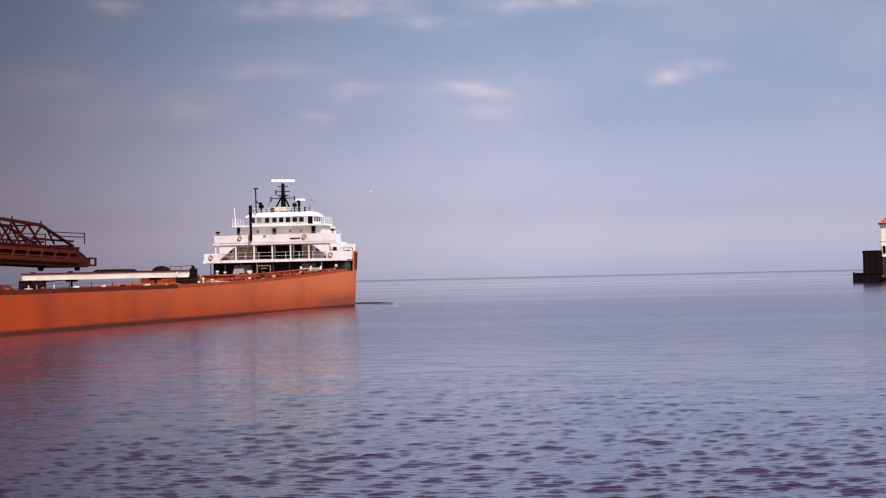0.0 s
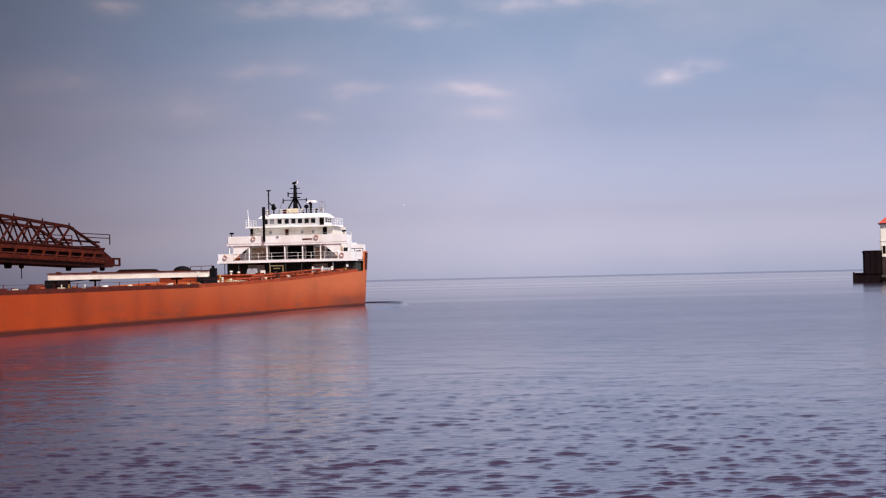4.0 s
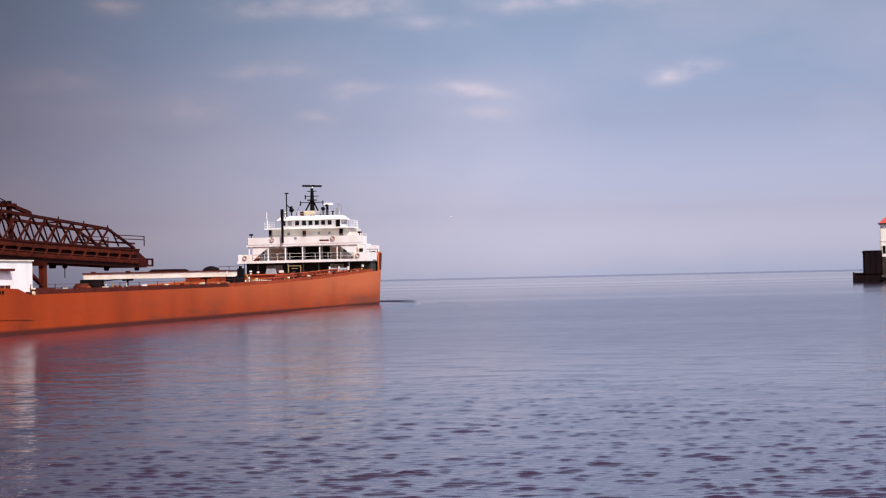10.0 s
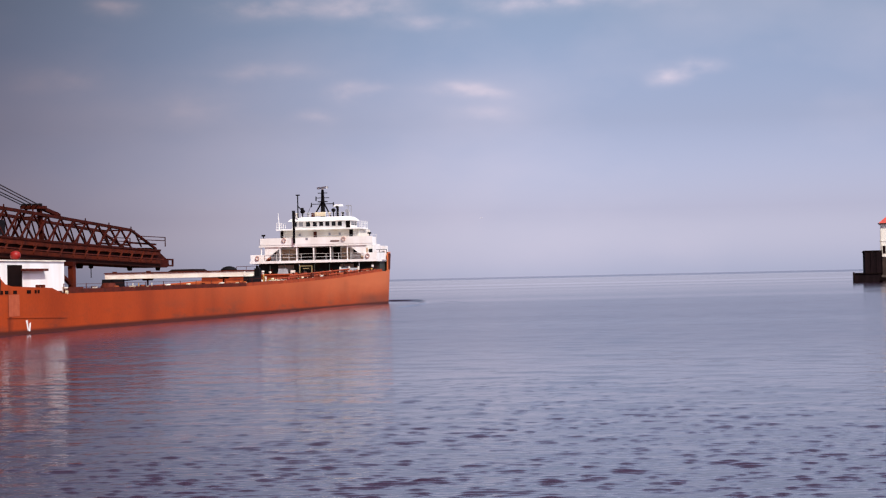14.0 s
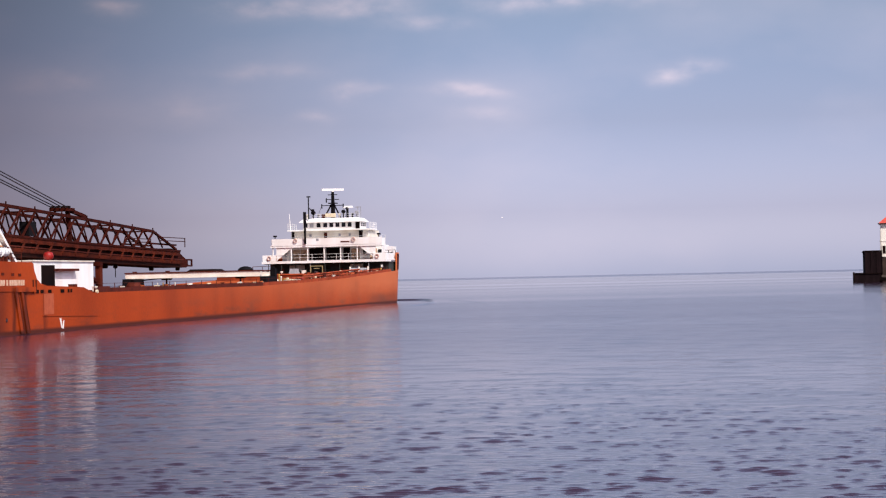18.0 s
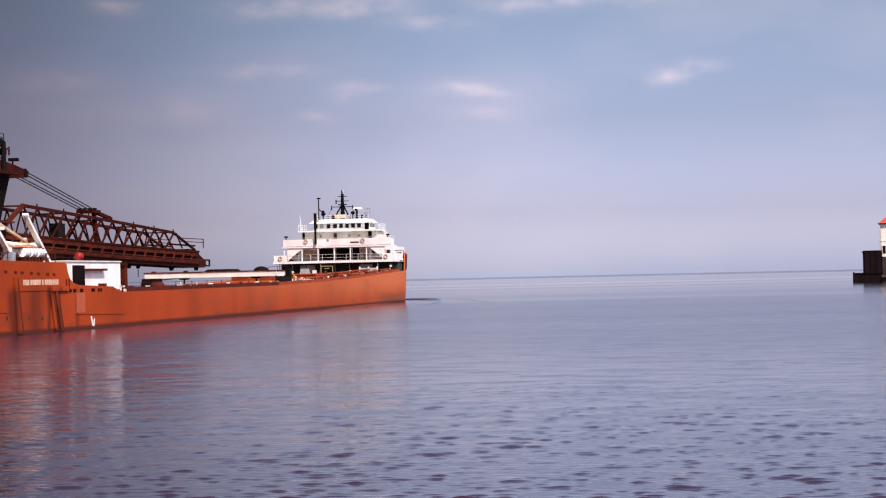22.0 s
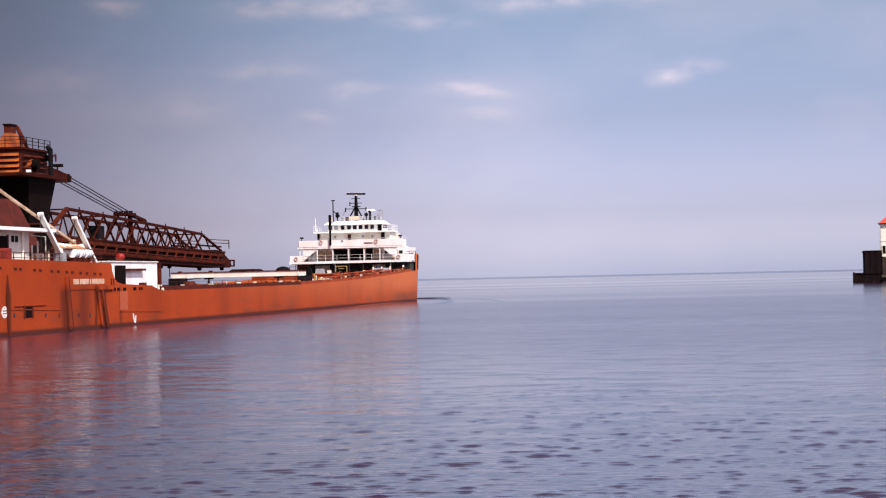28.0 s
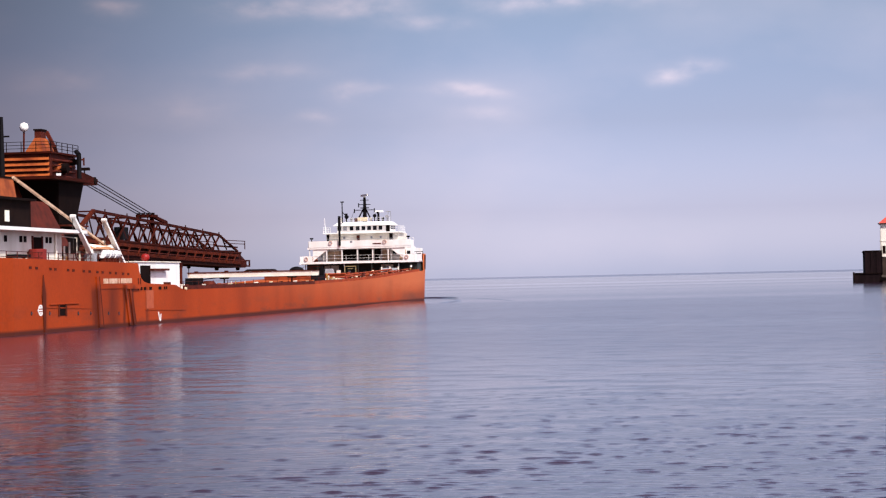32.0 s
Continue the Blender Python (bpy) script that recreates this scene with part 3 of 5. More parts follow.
    for word in (3, 5, 1, 7):
        for k in range(word):
            part("name_letter", Geo().box(x + 0.006, x + 0.02, u, u + 0.42, 4.22, 4.70), NAME_PAINT, boat, "faded cream name letter as a plain bar")
            u += 0.5
        u += 0.22
    for u, w in ((-159.8, 0.3), (-158.7, 0.35), (-156.8, 0.4), (-153.6, 0.45), (-152.0, 0.2), (-151.3, 0.2)):
        part("fairlead", Geo().box(x - 0.02, x + 0.04, u - w, u + w, 3.50, 3.80), SOOT_SHADE, boat)
    for u in (-150.6, -149.4):
        part("fairlead_roller", Geo().tube((x - 0.3, u, 3.5), (x - 0.3, u, 4.25), 0.22, n=10), DARK_RED, boat)


def railing(boat, pts, height=1.05, gap=2.4, mat=None, rails=3, thick=0.045, label="white pipe railing"):
    """Rails along a line of points, with a post every gap metres."""
    mat = mat or WHITE
    g = Geo()
    posts = []
    for a, b in zip(pts, pts[1:]):
        a, b = Vector(a), Vector(b)
        for k in range(rails):
            h = Vector((0, 0, height * (k + 1) / rails))
            g.bar(a + h, b + h, thick)
        n = max(1, round((b - a).length / gap))
        posts += [a.lerp(b, i / n) for i in range(n)]
    posts.append(Vector(pts[-1]))
    ob = part("railing", g, mat, boat, label)
    for q in posts:
        part("post", Geo().bar(q, q + Vector((0, 0, height)), thick * 1.3), mat, ob)
    return ob


ABOARD = []


def aboard(ob, category, label="", group=""):
    """Makes ob a thing of its own that rides on the boat; its origin comes to its foot."""
    ob.parent = None
    if ob.matrix_basis != Matrix.Identity(4):
        ob.data.transform(ob.matrix_basis)
        for q in ob.children:
            q.data.transform(ob.matrix_basis)
            for r in q.children:
                r.data.transform(ob.matrix_basis)
    co = np.empty(len(ob.data.vertices) * 3, np.float32)
    ob.data.vertices.foreach_get("co", co)
    co = co.reshape(-1, 3)
    low, high = co.min(0), co.max(0)
    foot = Vector(((low[0] + high[0]) / 2, (low[1] + high[1]) / 2, low[2]))
    back = Matrix.Translation(-foot)
    for q in (ob, *ob.children_recursive):
        q.data.transform(back)
    ob.matrix_basis = Matrix.Translation(foot)
    ABOARD.append((ob, Matrix.Translation(foot)))
    return tagged(ob, label, category, group)


def lifebuoy(boat, x, y, z, r=0.30):
    buoy = part("lifebuoy", Geo().ring((x, y, z), r, 0.07), ORANGE, None, smooth=True)
    aboard(buoy, "lifebuoy", "faded orange ring lifebuoy on the white bulwark", "lifebuoys on the deckhouse")


def build_forward_house(boat):
    # forecastle deck edge and its overhang
    part("deck_edge", Geo().box(-10.9, 10.2, -0.35, 3.3, 6.92, 7.32).box(9.4, 10.25, 3.3, 7.1, 6.92, 7.32), WHITE, boat, "white forecastle deck edge")
    part("deck_head", Geo().box(-10.6, 10.0, -0.2, 3.2, 6.85, 6.915), GREEN, boat)
    for x0, x1 in ((-10.75, -8.5), (8.0, 10.15)):
        part("bulwark", Geo().box(x0, x1, -0.35, -0.2, 7.325, 8.35), WHITE, boat, "white steel bulwark")
    for x0, y1 in ((-10.8, 3.1), (10.05, 6.9)):
        part("bulwark", Geo().box(x0, x0 + 0.12, -0.2, y1, 7.325, 8.35), WHITE, boat)
    part("bulwark_rail", Geo().bar((10.1, -0.2, 8.75), (10.3, 7.2, 8.85), 0.09).bar((10.3, 7.2, 8.85), (10.3, 7.4, 8.2), 0.09).bar((10.15, 2.0, 8.3), (10.15, 2.0, 8.8), 0.07), SOOT_SHADE, boat, "dark pipe rail on the bulwark")
    lifebuoy(boat, -9.6, -0.47, 7.85)
    lifebuoy(boat, 8.7, -0.47, 7.85)
    railing(boat, [(-8.5, -0.28, 7.32), (8.0, -0.28, 7.32)], gap=2.05, rails=2, thick=0.035)
    # posts under the deck edge and gear in its shade
    for x in (-9.8, -7.6, -5.2, -2.7, -0.2, 2.3, 4.7, 7.2, 9.4):
        part("stanchion", Geo().tube((x, -0.1, 4.95), (x, -0.1, 6.9), 0.07), GREEN if int(x * 10) % 3 else GREY, boat)
    ladder = part("ladder_frame", Geo().bar((-2.6, -0.2, 5.3), (-2.6, -0.2, 6.45), 0.12).bar((-0.6, -0.2, 5.3), (-0.6, -0.2, 6.45), 0.12).bar((-2.6, -0.2, 6.4), (-0.6, -0.2, 6.4), 0.12), PALE, boat, "faded yellow pipe frame")
    part("rung", Geo().bar((-2.1, -0.2, 6.0), (-1.1, -0.2, 6.0), 0.1), PALE, ladder)
    rng = random.Random(7)
    for i in range(14):
        x = -9.4 + i * 1.42
        h = rng.uniform(0.35, 1.1)
        part("deck_gear", Geo().taper((x, x + rng.uniform(0.4, 0.9), 0.8, 1.7), (x + 0.08, x + 0.45, 0.9, 1.5), 5.0, 5.2 + h), (GREY, DARK_RED, GREEN, DARK_RED, GREEN)[i % 5], boat)
    for x0, x1 in ((-7.0, -4.4), (3.4, 5.6)):
        part("bulkhead_door", Geo().box(x0, x1, 3.0, 3.18, 5.2, 6.6), OLD_WHITE, boat)
    # lit gear that stands out under the deck edge
    part("gear_locker", Geo().taper((-6.1, -4.3, -1.4, -0.6), (-5.9, -4.6, -1.2, -0.7), 5.05, 6.05), GREY, boat, "grey gear locker")
    part("gear_locker", Geo().box(-3.95, -3.3, -1.0, -0.5, 5.1, 5.75), OLD_WHITE, boat)
    mooring = part("mooring_winch", Geo().tube((4.3, -1.0, 5.55), (7.2, -1.0, 5.55), 0.38, n=12), GREY, boat, "grey mooring winch")
    for x in (4.2, 5.7, 7.2):
        part("cheek", Geo().prism([(-1.6, 5.0), (-0.4, 5.0), (-0.7, 6.15), (-1.2, 6.15)], x, x + 0.14), OLD_WHITE, mooring)
    part("white_lamp", Geo().box(9.35, 9.65, -0.6, -0.4, 6.0, 6.35), WHITE, boat)
    for x, z in ((-8.6, 5.5), (-7.4, 5.35), (2.6, 5.3)):
        part("vent_head", Geo().lathe(x, -0.9, [(0.12, 4.9), (0.12, z), (0.26, z + 0.1), (0.2, z + 0.3)], 8), CREAM if x > 0 else OLD_WHITE, boat)
    # first tier
    t1 = part("first_tier", Geo().box(-8.6, 8.6, 4.6, 17, 7.2, 9.6), WHITE, boat, "white deckhouse, first tier")
    # flat near-black plates painted in for the shade under the deck above
    for x0, x1 in ((-3.9, -1.3), (-0.95, 1.65), (1.95, 3.1)):
        part("opening", Geo().box(x0, x1, 4.5, 4.59, 7.5, 9.45), SOOT_SHADE, t1, "opening with its shade painted as a dark plate")
    for x0, x1 in ((-6.7, -5.5), (-5.4, -4.25), (3.35, 4.7), (6.5, 7.7)):
        part("weathered_panel", Geo().box(x0, x1, 4.5, 4.6, 7.4, 9.2), JIB_TAN, t1, "tan wall panel")
        part("panel_rail", Geo().box(x0 + 0.1, x1 - 0.1, 4.44, 4.5, 8.3, 8.4), SOOT_SHADE, t1)
    for x in (-8.0, 5.6, 8.2):
        part("window", Geo().box(x - 0.3, x + 0.3, 4.52, 4.6, 8.3, 9.0), GLASS, t1)
    for side in (-1, 1):
        part("gusset", Geo().face_block([(side * 8.4, -0.2, 9.55), (side * 5.6, -0.2, 9.55), (side * 7.8, -0.2, 7.9), (side * 8.4, -0.2, 7.35),
                                         (side * 8.4, -0.05, 9.55), (side * 5.6, -0.05, 9.55), (side * 7.8, -0.05, 7.9), (side * 8.4, -0.05, 7.35)],
                                        [(0, 1, 2, 3), (7, 6, 5, 4), (0, 4, 5, 1), (1, 5, 6, 2), (2, 6, 7, 3), (3, 7, 4, 0)]), WHITE, boat, "white diagonal gusset plate")
    for x in (-9.0, -5.9, -3.1, -0.3, 2.5, 5.3, 8.2):
        part("stanchion", Geo().tube((x, -0.1, 7.3), (x, -0.1, 9.6), 0.11), WHITE, boat)
    # second tier
    part("deck_edge", Geo().box(-9.35, 9.5, -0.35, 3.2, 9.55, 9.85).box(-8.0, 7.6, 3.2, 15.2, 9.55, 9.85), WHITE, boat, "white deck edge")
    part("bulwark", Geo().box(-9.1, 9.5, -0.4, -0.25, 9.86, 11.0), WHITE, boat, "white steel bulwark")
    for x in (-9.2, 9.35):
        part("bulwark", Geo().box(x, x + 0.12, -0.25, 3.1, 9.86, 10.9), WHITE, boat)
    railing(boat, [(9.45, -0.3, 10.9), (9.45, 3.1, 10.9)], height=0.4, rails=1)
    lifebuoy(boat, -5.05, -0.55, 10.68)
    lifebuoy(boat, 4.8, -0.55, 10.68)
    part("nameplate_bar", Geo().box(2.6, 4.1, -0.45, -0.4, 10.25, 10.45), DARK_RED, boat, "dark plain bar on the bulwark")
    part("small_hatch", Geo().box(-1.5, -1.1, -0.44, -0.4, 10.6, 10.95), GREY, boat)
    for x in (-8.6, 9.0):
        lamp = part("lamp_post", Geo().tube((x, -0.1, 11.0), (x, -0.1, 11.35), 0.08), BLACK, boat)
        part("lamp", Geo().box(x - 0.28, x + 0.28, -0.3, 0.1, 11.35, 11.62), BLACK, lamp)
    t2 = part("second_tier", Geo().box(-6.6, 6.6, 3.2, 12, 9.86, 12.3), OLD_WHITE, boat, "cream-white deckhouse, second tier")
    for x in (-3.3, 1.7, 3.4):
        part("window", Geo().box(x - 0.18, x + 0.18, 3.1, 3.21, 11.35, 11.75), GREY, t2)
    part("door", Geo().box(-1.0, -0.45, 3.08, 3.21, 10.0, 12.0), DARK_RED, t2, "dark brown door")
    # dark plates in place of the shaded side walkway
    for x0, x1 in ((-6.5, -6.1), (5.0, 5.6)):
        part("side_recess", Geo().box(x0, x1, 3.06, 3.21, 10.6, 12.2), SOOT_SHADE, t2, "recess with its shade painted as a dark plate")
    part("handrail", Geo().bar((-6.4, 2.9, 11.3), (6.4, 2.9, 11.3), 0.06), GREY, t2)
    # bridge deck and wheelhouse
    part("deck_edge", Geo().box(-7.1, 7.0, 2.4, 8.5, 12.3, 12.52).box(-5.8, 5.6, 8.5, 12.5, 12.3, 12.52), WHITE, boat, "white bridge deck edge")
    railing(boat, [(-7.0, 2.5, 12.52), (-7.0, 8.4, 12.52)], gap=1.6)
    railing(boat, [(5.4, 2.5, 12.52), (6.9, 2.5, 12.52), (6.9, 8.4, 12.52)], gap=1.2)
    wh = part("wheelhouse", Geo().box(-5.0, 4.85, 5.0, 10.0, 12.52, 13.8), WHITE, boat, "white wheelhouse with a row of square windows")
    for i, x in enumerate((-4.55, -3.5, -2.3, -1.15, -0.1, 0.95, 2.0, 3.05)):
        part("window", Geo().box(x - 0.34, x + 0.34, 4.93, 5.02, 12.92, 13.66), GREY if i == 1 else GLASS, wh)
        part("window_frame", Geo().box(x - 0.4, x - 0.34, 4.9, 5.0, 12.86, 13.72).box(x + 0.34, x + 0.4, 4.9, 5.0, 12.86, 13.72).box(x - 0.34, x + 0.34, 4.9, 5.0, 13.66, 13.72).box(x - 0.34, x + 0.34, 4.9, 5.0, 12.86, 12.92), WHITE, wh)
    # near-black plate for the shade inside the open door
    part("door", Geo().box(4.05, 4.75, 4.93, 5.02, 12.55, 13.7), SOOT_SHADE, wh, "dark open wheelhouse door")
    for y in (6.0, 7.4, 8.8):
        part("window", Geo().box(4.83, 4.91, y - 0.45, y + 0.45, 13.0, 13.62), GLASS, wh)
    part("wheelhouse_roof", Geo().taper((-5.6, 5.3, 4.3, 10.4), (-4.8, 4.5, 4.9, 9.8), 13.78, 14.45), WHITE, boat, "white sloping wheelhouse roof")
    # masts, scanners and aerials
    m = part("mast", Geo().tube((0, 6, 14.4), (0, 6, 18.9), 0.42, 0.24), BLACK, boat, "black tripod mast")
    for x, y in ((-1.5, 5.6), (1.4, 5.6), (0, 8)):
        part("strut", Geo().tube((x, y, 14.45), (0, 6, 17.2), 0.13), BLACK, m)
    for z, w in ((16.6, 1.9), (17.6, 1.1), (18.4, 0.8)):
        part("yard", Geo().bar((-w, 5.9, z), (w, 5.9, z), 0.12), BLACK, m)
    part("crosstree", Geo().box(-0.7, 0.7, 5.4, 6.6, 16.9, 17.05), BLACK, m)
    for x, z in ((-1.9, 16.6), (1.8, 16.6), (-1.1, 17.6)):
        part("signal_lamp", Geo().tube((x, 5.9, z - 0.5), (x, 5.9, z + 0.25), 0.1), BLACK, m)
    part("lamp_box", Geo().box(-1.2, 0.6, 5.2, 5.6, 14.6, 15.25), CREAM, m)
    part("orange_lamp", Geo().box(-1.8, -1.3, 5.15, 5.5, 14.5, 15.1), DARK_RED, m)
    part("halyard", Geo().bar((-1.9, 5.8, 16.6), (-2.6, 5.4, 14.5), 0.05).bar((1.8, 5.8, 16.6), (2.3, 5.4, 14.5), 0.05), STEEL, m)
    part("aerial_mast", Geo().tube((-3.85, 4.4, 14.3), (-3.85, 4.4, 18.2), 0.1).box(-4.15, -3.5, 4.3, 4.5, 18.0, 18.2).bar((-3.85, 4.4, 16.3), (-3.1, 4.4, 15.5), 0.14).box(-3.3, -2.9, 4.2, 4.6, 15.4, 16.0), BLACK, boat, "thin black aerial mast")
    part("black_pole", Geo().tube((-3.35, -0.62, 10.1), (-3.35, -0.62, 15.35), 0.2).tube((-3.35, -0.62, 13.5), (-3.35, -0.62, 15.4), 0.26), BLACK, boat, "thick black pole before the deckhouse")
    part("whip_aerial", Geo().tube((-6.7, 3.0, 12.5), (-6.85, 3.0, 15.2), 0.09, 0.04), WHITE, boat)
    for x, z, r in ((-3.2, 15.4, 0.34), (2.0, 15.5, 0.30), (2.6, 16.0, 0.2), (4.3, 15.3, 0.3)):
        part("searchlight", Geo().tube((x, 5.0, 14.45), (x, 5.0, z), 0.1).tube((x, 4.7, z), (x, 5.4, z), r, n=10), BLACK if x < 4 else GREY, boat)
    dish = part("small_scanner", Geo().tube((2.7, 5.4, 14.45), (2.7, 5.4, 16.1), 0.12), BLACK, boat)
    part("scanner_bar", Geo().taper((1.9, 3.6, 5.2, 5.6), (2.2, 3.4, 5.25, 5.55), 16.1, 16.45), WHITE, dish)
    part("goal_post", Geo().bar((4.4, 5.4, 14.4), (4.4, 5.4, 16.3), 0.12).bar((4.0, 5.4, 16.2), (4.9, 5.4, 16.2), 0.14).bar((4.9, 5.4, 14.4), (4.9, 5.4, 16.2), 0.08), GREY, boat)
    for x in (-4.4, -2.4, -1.6, 1.2, 3.4):
        part("vent", Geo().lathe(x, 5.6, [(0.16, 14.4), (0.16, 14.9), (0.3, 15.0), (0.22, 15.2)], 8), (BLACK, GREY, OLD_WHITE)[int(abs(x) * 2) % 3], boat)
    railing(boat, [(-4.7, 5.0, 14.45), (4.7, 5.0, 14.45)], height=0.7, gap=1.3, rails=2, thick=0.035)
    part("bow_rail", Geo().box(9.1, 9.7, 3.4, 9, 8.3, 8.42), DARK_RED, boat)
    part("anchor_davit", Geo().bar((9.6, 2.9, 8.3), (10.1, 6.2, 8.5), 0.14), BLACK, boat)


def build_hatch_crane(boat):
    """The low gantry that straddles the hatches and rolls along the deck on two carriages."""
    c = part("hatch_crane", Geo().box(-9.0, 9.0, -77.0, -76.4, 4.86, 5.44), CASING_WHITE, boat, "long white gantry beam")
    part("fore_beam", Geo().box(-9.0, 9.0, -72.3, -71.7, 4.86, 5.44), CASING_WHITE, c)
    for y in (-77.0, -72.3):
        part("beam_cap", Geo().box(-9.1, 9.05, y - 0.1, y + 0.7, 5.442, 5.56), DARK_RED, c, "dark red cap plate")
        part("beam_flange", Geo().box(-8.9, 8.9, y - 0.06, y + 0.66, 4.76, 4.858), OLD_WHITE, c)
    for x0, x1 in ((-9.35, -8.3), (8.95, 9.75)):
        side = part("end_carriage", Geo().prism([(-77.3, 3.55), (-71.3, 3.55), (-71.5, 4.75), (-77.1, 4.75)], x0, x1), BLACK, c, "black end carriage")
        for y in (-76.4, -72.2):
            part("wheel", Geo().tube((x0 - 0.05, y, 3.62), (x1 + 0.05, y, 3.62), 0.26, n=12), SOOT_SHADE, side)
    part("crane_post", Geo().box(9.05, 9.7, -72.2, -71.3, 4.75, 5.75).box(9.2, 9.5, -72.0, -71.7, 5.75, 6.05), BLACK, c, "black post with a lamp")
    part("handrail", Geo().bar((6.6, -71.8, 6.0), (9.3, -71.8, 6.05), 0.06).bar((6.6, -71.8, 5.5), (6.6, -71.8, 6.0), 0.06).bar((7.9, -71.8, 5.5), (7.9, -71.8, 6.0), 0.06), DARK_RED, c)
    for x in (-5.0, 5.0):
        part("lifting_bracket", Geo().prism([(-73.2, 4.86), (-70.9, 4.86), (-71.8, 4.52), (-72.4, 4.52)], x - 0.55, x + 0.55).box(x - 0.09, x + 0.09, -72.2, -72.0, 3.95, 4.55), SOOT_SHADE, c, "dark lifting bracket under the beam")
    part("hoist_arm", Geo().bar((-6.9, -76.2, 4.55), (-4.2, -74.2, 4.85), 0.14), SOOT_SHADE, c)
    part("machinery_tray", Geo().taper((-0.8, 2.9, -76.9, -71.8), (-0.4, 2.5, -76.6, -72.0), 5.56, 5.82), SOOT_SHADE, c, "low sooty machinery tray")
    part("motor_cover", Geo().lathe(5.8, -72.4, [(1.05, 5.56), (1.0, 5.72), (0.72, 5.95), (0.3, 6.08), (0.1, 6.1)], 14), BLACK, c, "rounded black motor cover", smooth=True)
    for x, h in ((-7.8, 0.14), (-3.4, 0.16)):
        part("lamp", Geo().box(x - 0.25, x + 0.25, -76.9, -76.5, 5.56, 5.56 + h), DARK_RED, c)
    part("control_box", Geo().box(8.55, 8.95, -73.0, -72.4, 3.9, 4.72), WHITE, c, "white control box")
    aboard(c, "crane", "low white hatch gantry crane standing across the red deck")


def build_main_deck(boat):
    # hatches
    n = 21
    for i in range(n):
        y = -124.5 + i * 5.85
        z = deck_height(y + 2)
        top = max(z + 0.16, 4.92) if y > -45 else z + 0.16
        # shade and sun in the paint: after hatches darker red, forward ones lit red
        h = part("hatch", Geo().box(-6.6, 6.6, y, y + 3.5, z - 0.1, top), DECK_RED if y > -45 else DARK_RED, boat, "red hatch coaming")
        part("hatch_cover", Geo().taper((-6.75, 6.75, y - 0.15, y + 3.65), (-6.6, 6.6, y, y + 3.5), top + 0.002, top + 0.14), TOWER_RED if y > -62 and i % 2 else DECK_RED if y > -62 else HATCH_RED, h)
        for k in range(4):
            part("clamp", Geo().box(6.45, 6.8, y + 0.2 + k, y + 0.42 + k, top - 0.06, top + 0.30), DECK_RED if k % 3 else DARK_RED, h)
    # deck edge wires and bollards
    ys = list(range(-144, 1, 6))
    g = Geo()
    for a, b in zip(ys, ys[1:]):
        for h in (0.45, 0.85):
            g.bar((10.3, a, rise(TOP, a) + h), (10.3, b, rise(TOP, b) + h), 0.03)
    rail = part("deck_wire", g, DARK_RED, boat, "thin wire guard rail")
    for y in ys:
        part("post", Geo().bar((10.3, y, rise(TOP, y) - 0.1), (10.3, y, rise(TOP, y) + 0.9), 0.06), DARK_RED, rail)
    rng = random.Random(3)
    for i, y in enumerate((-123.6, -121.7, -117.4, -67.5, -48, -30, -12, -2.2)):
        z = rise(TOP, y)
        tall = 1.1 if i in (0, 1, 2) else 0.7
        part("yellow_post", Geo().tube((10.1, y, z - 0.15), (10.1, y, z + tall * 0.7), 0.06), YELLOW if i % 2 else OLD_WHITE, boat, "slim painted deck post")
    for i, y in enumerate((-141, -133, -118, -96, -88, -78, -58, -43, -36, -20, -9)):
        z = rise(TOP, y)
        b = part("bollard", Geo().box(8.6, 9.9, y - 0.5, y + 0.5, z - 0.15, z + 0.1), DARK_RED, boat)
        for k in (-0.3, 0.3):
            part("bitt", Geo().lathe(9.3, y + k, [(0.14, z), (0.14, z + 0.45), (0.2, z + 0.5), (0.2, z + 0.58)], 8), DARK_RED if i % 4 else OLD_WHITE, b)
    for i in range(26):
        y = -140 + i * 5.4 + rng.uniform(-1, 1)
        z = rise(TOP, y)
        x = rng.uniform(7.4, 9.2)
        w = rng.uniform(0.3, 0.9)
        part("deck_fitting", Geo().taper((x, x + w, y, y + w * 1.6), (x + 0.06, x + w - 0.06, y + 0.1, y + w * 1.3), z - 0.15, z + rng.uniform(0.08, 0.34)),
             (DARK_RED, DECK_RED, DARK_RED, OLD_WHITE if i % 4 == 1 else DECK_RED, DECK_RED, DARK_RED)[i % 6], boat)
    # bar along the deck edge, its after part darkened for the shadow line there
    stops = (-144, -128, -104, -81, -55, -32, -14, 2.8)
    for a, b in zip(stops, stops[1:]):
        part("waterway_bar", Geo().bar((10.32, a, rise(TOP, a) + 0.2), (10.32, b, rise(TOP, b) + 0.2), 0.16, 0.42), DARK_RED if b < -60 else DECK_RED, boat, "red bar along the deck edge, dark aft for its shadow line")
    for i in range(64):
        y = -128 + i * 2.0 + rng.uniform(-0.7, 0.7)
        z = rise(TOP, y)
        x, w = rng.uniform(7.0, 9.9), rng.uniform(0.18, 0.5)
        high = rng.uniform(0.15, 0.5) * (1.3 if y > -66 else 1.0)
        shape = Geo().lathe(x, y, [(w * 0.5, z - 0.15), (w * 0.5, z + high * 0.7), (w * 0.35, z + high)], 8) if i % 3 == 0 else Geo().taper((x, x + w, y, y + w * 1.8), (x + 0.04, x + w - 0.04, y + 0.06, y + w * 1.5), z - 0.15, z + high)
        part("deck_fitting", shape, (DECK_RED, CREAM, DARK_RED, DECK_RED, HULL, OLD_WHITE, DECK_RED, DARK_RED)[i % 8], boat)
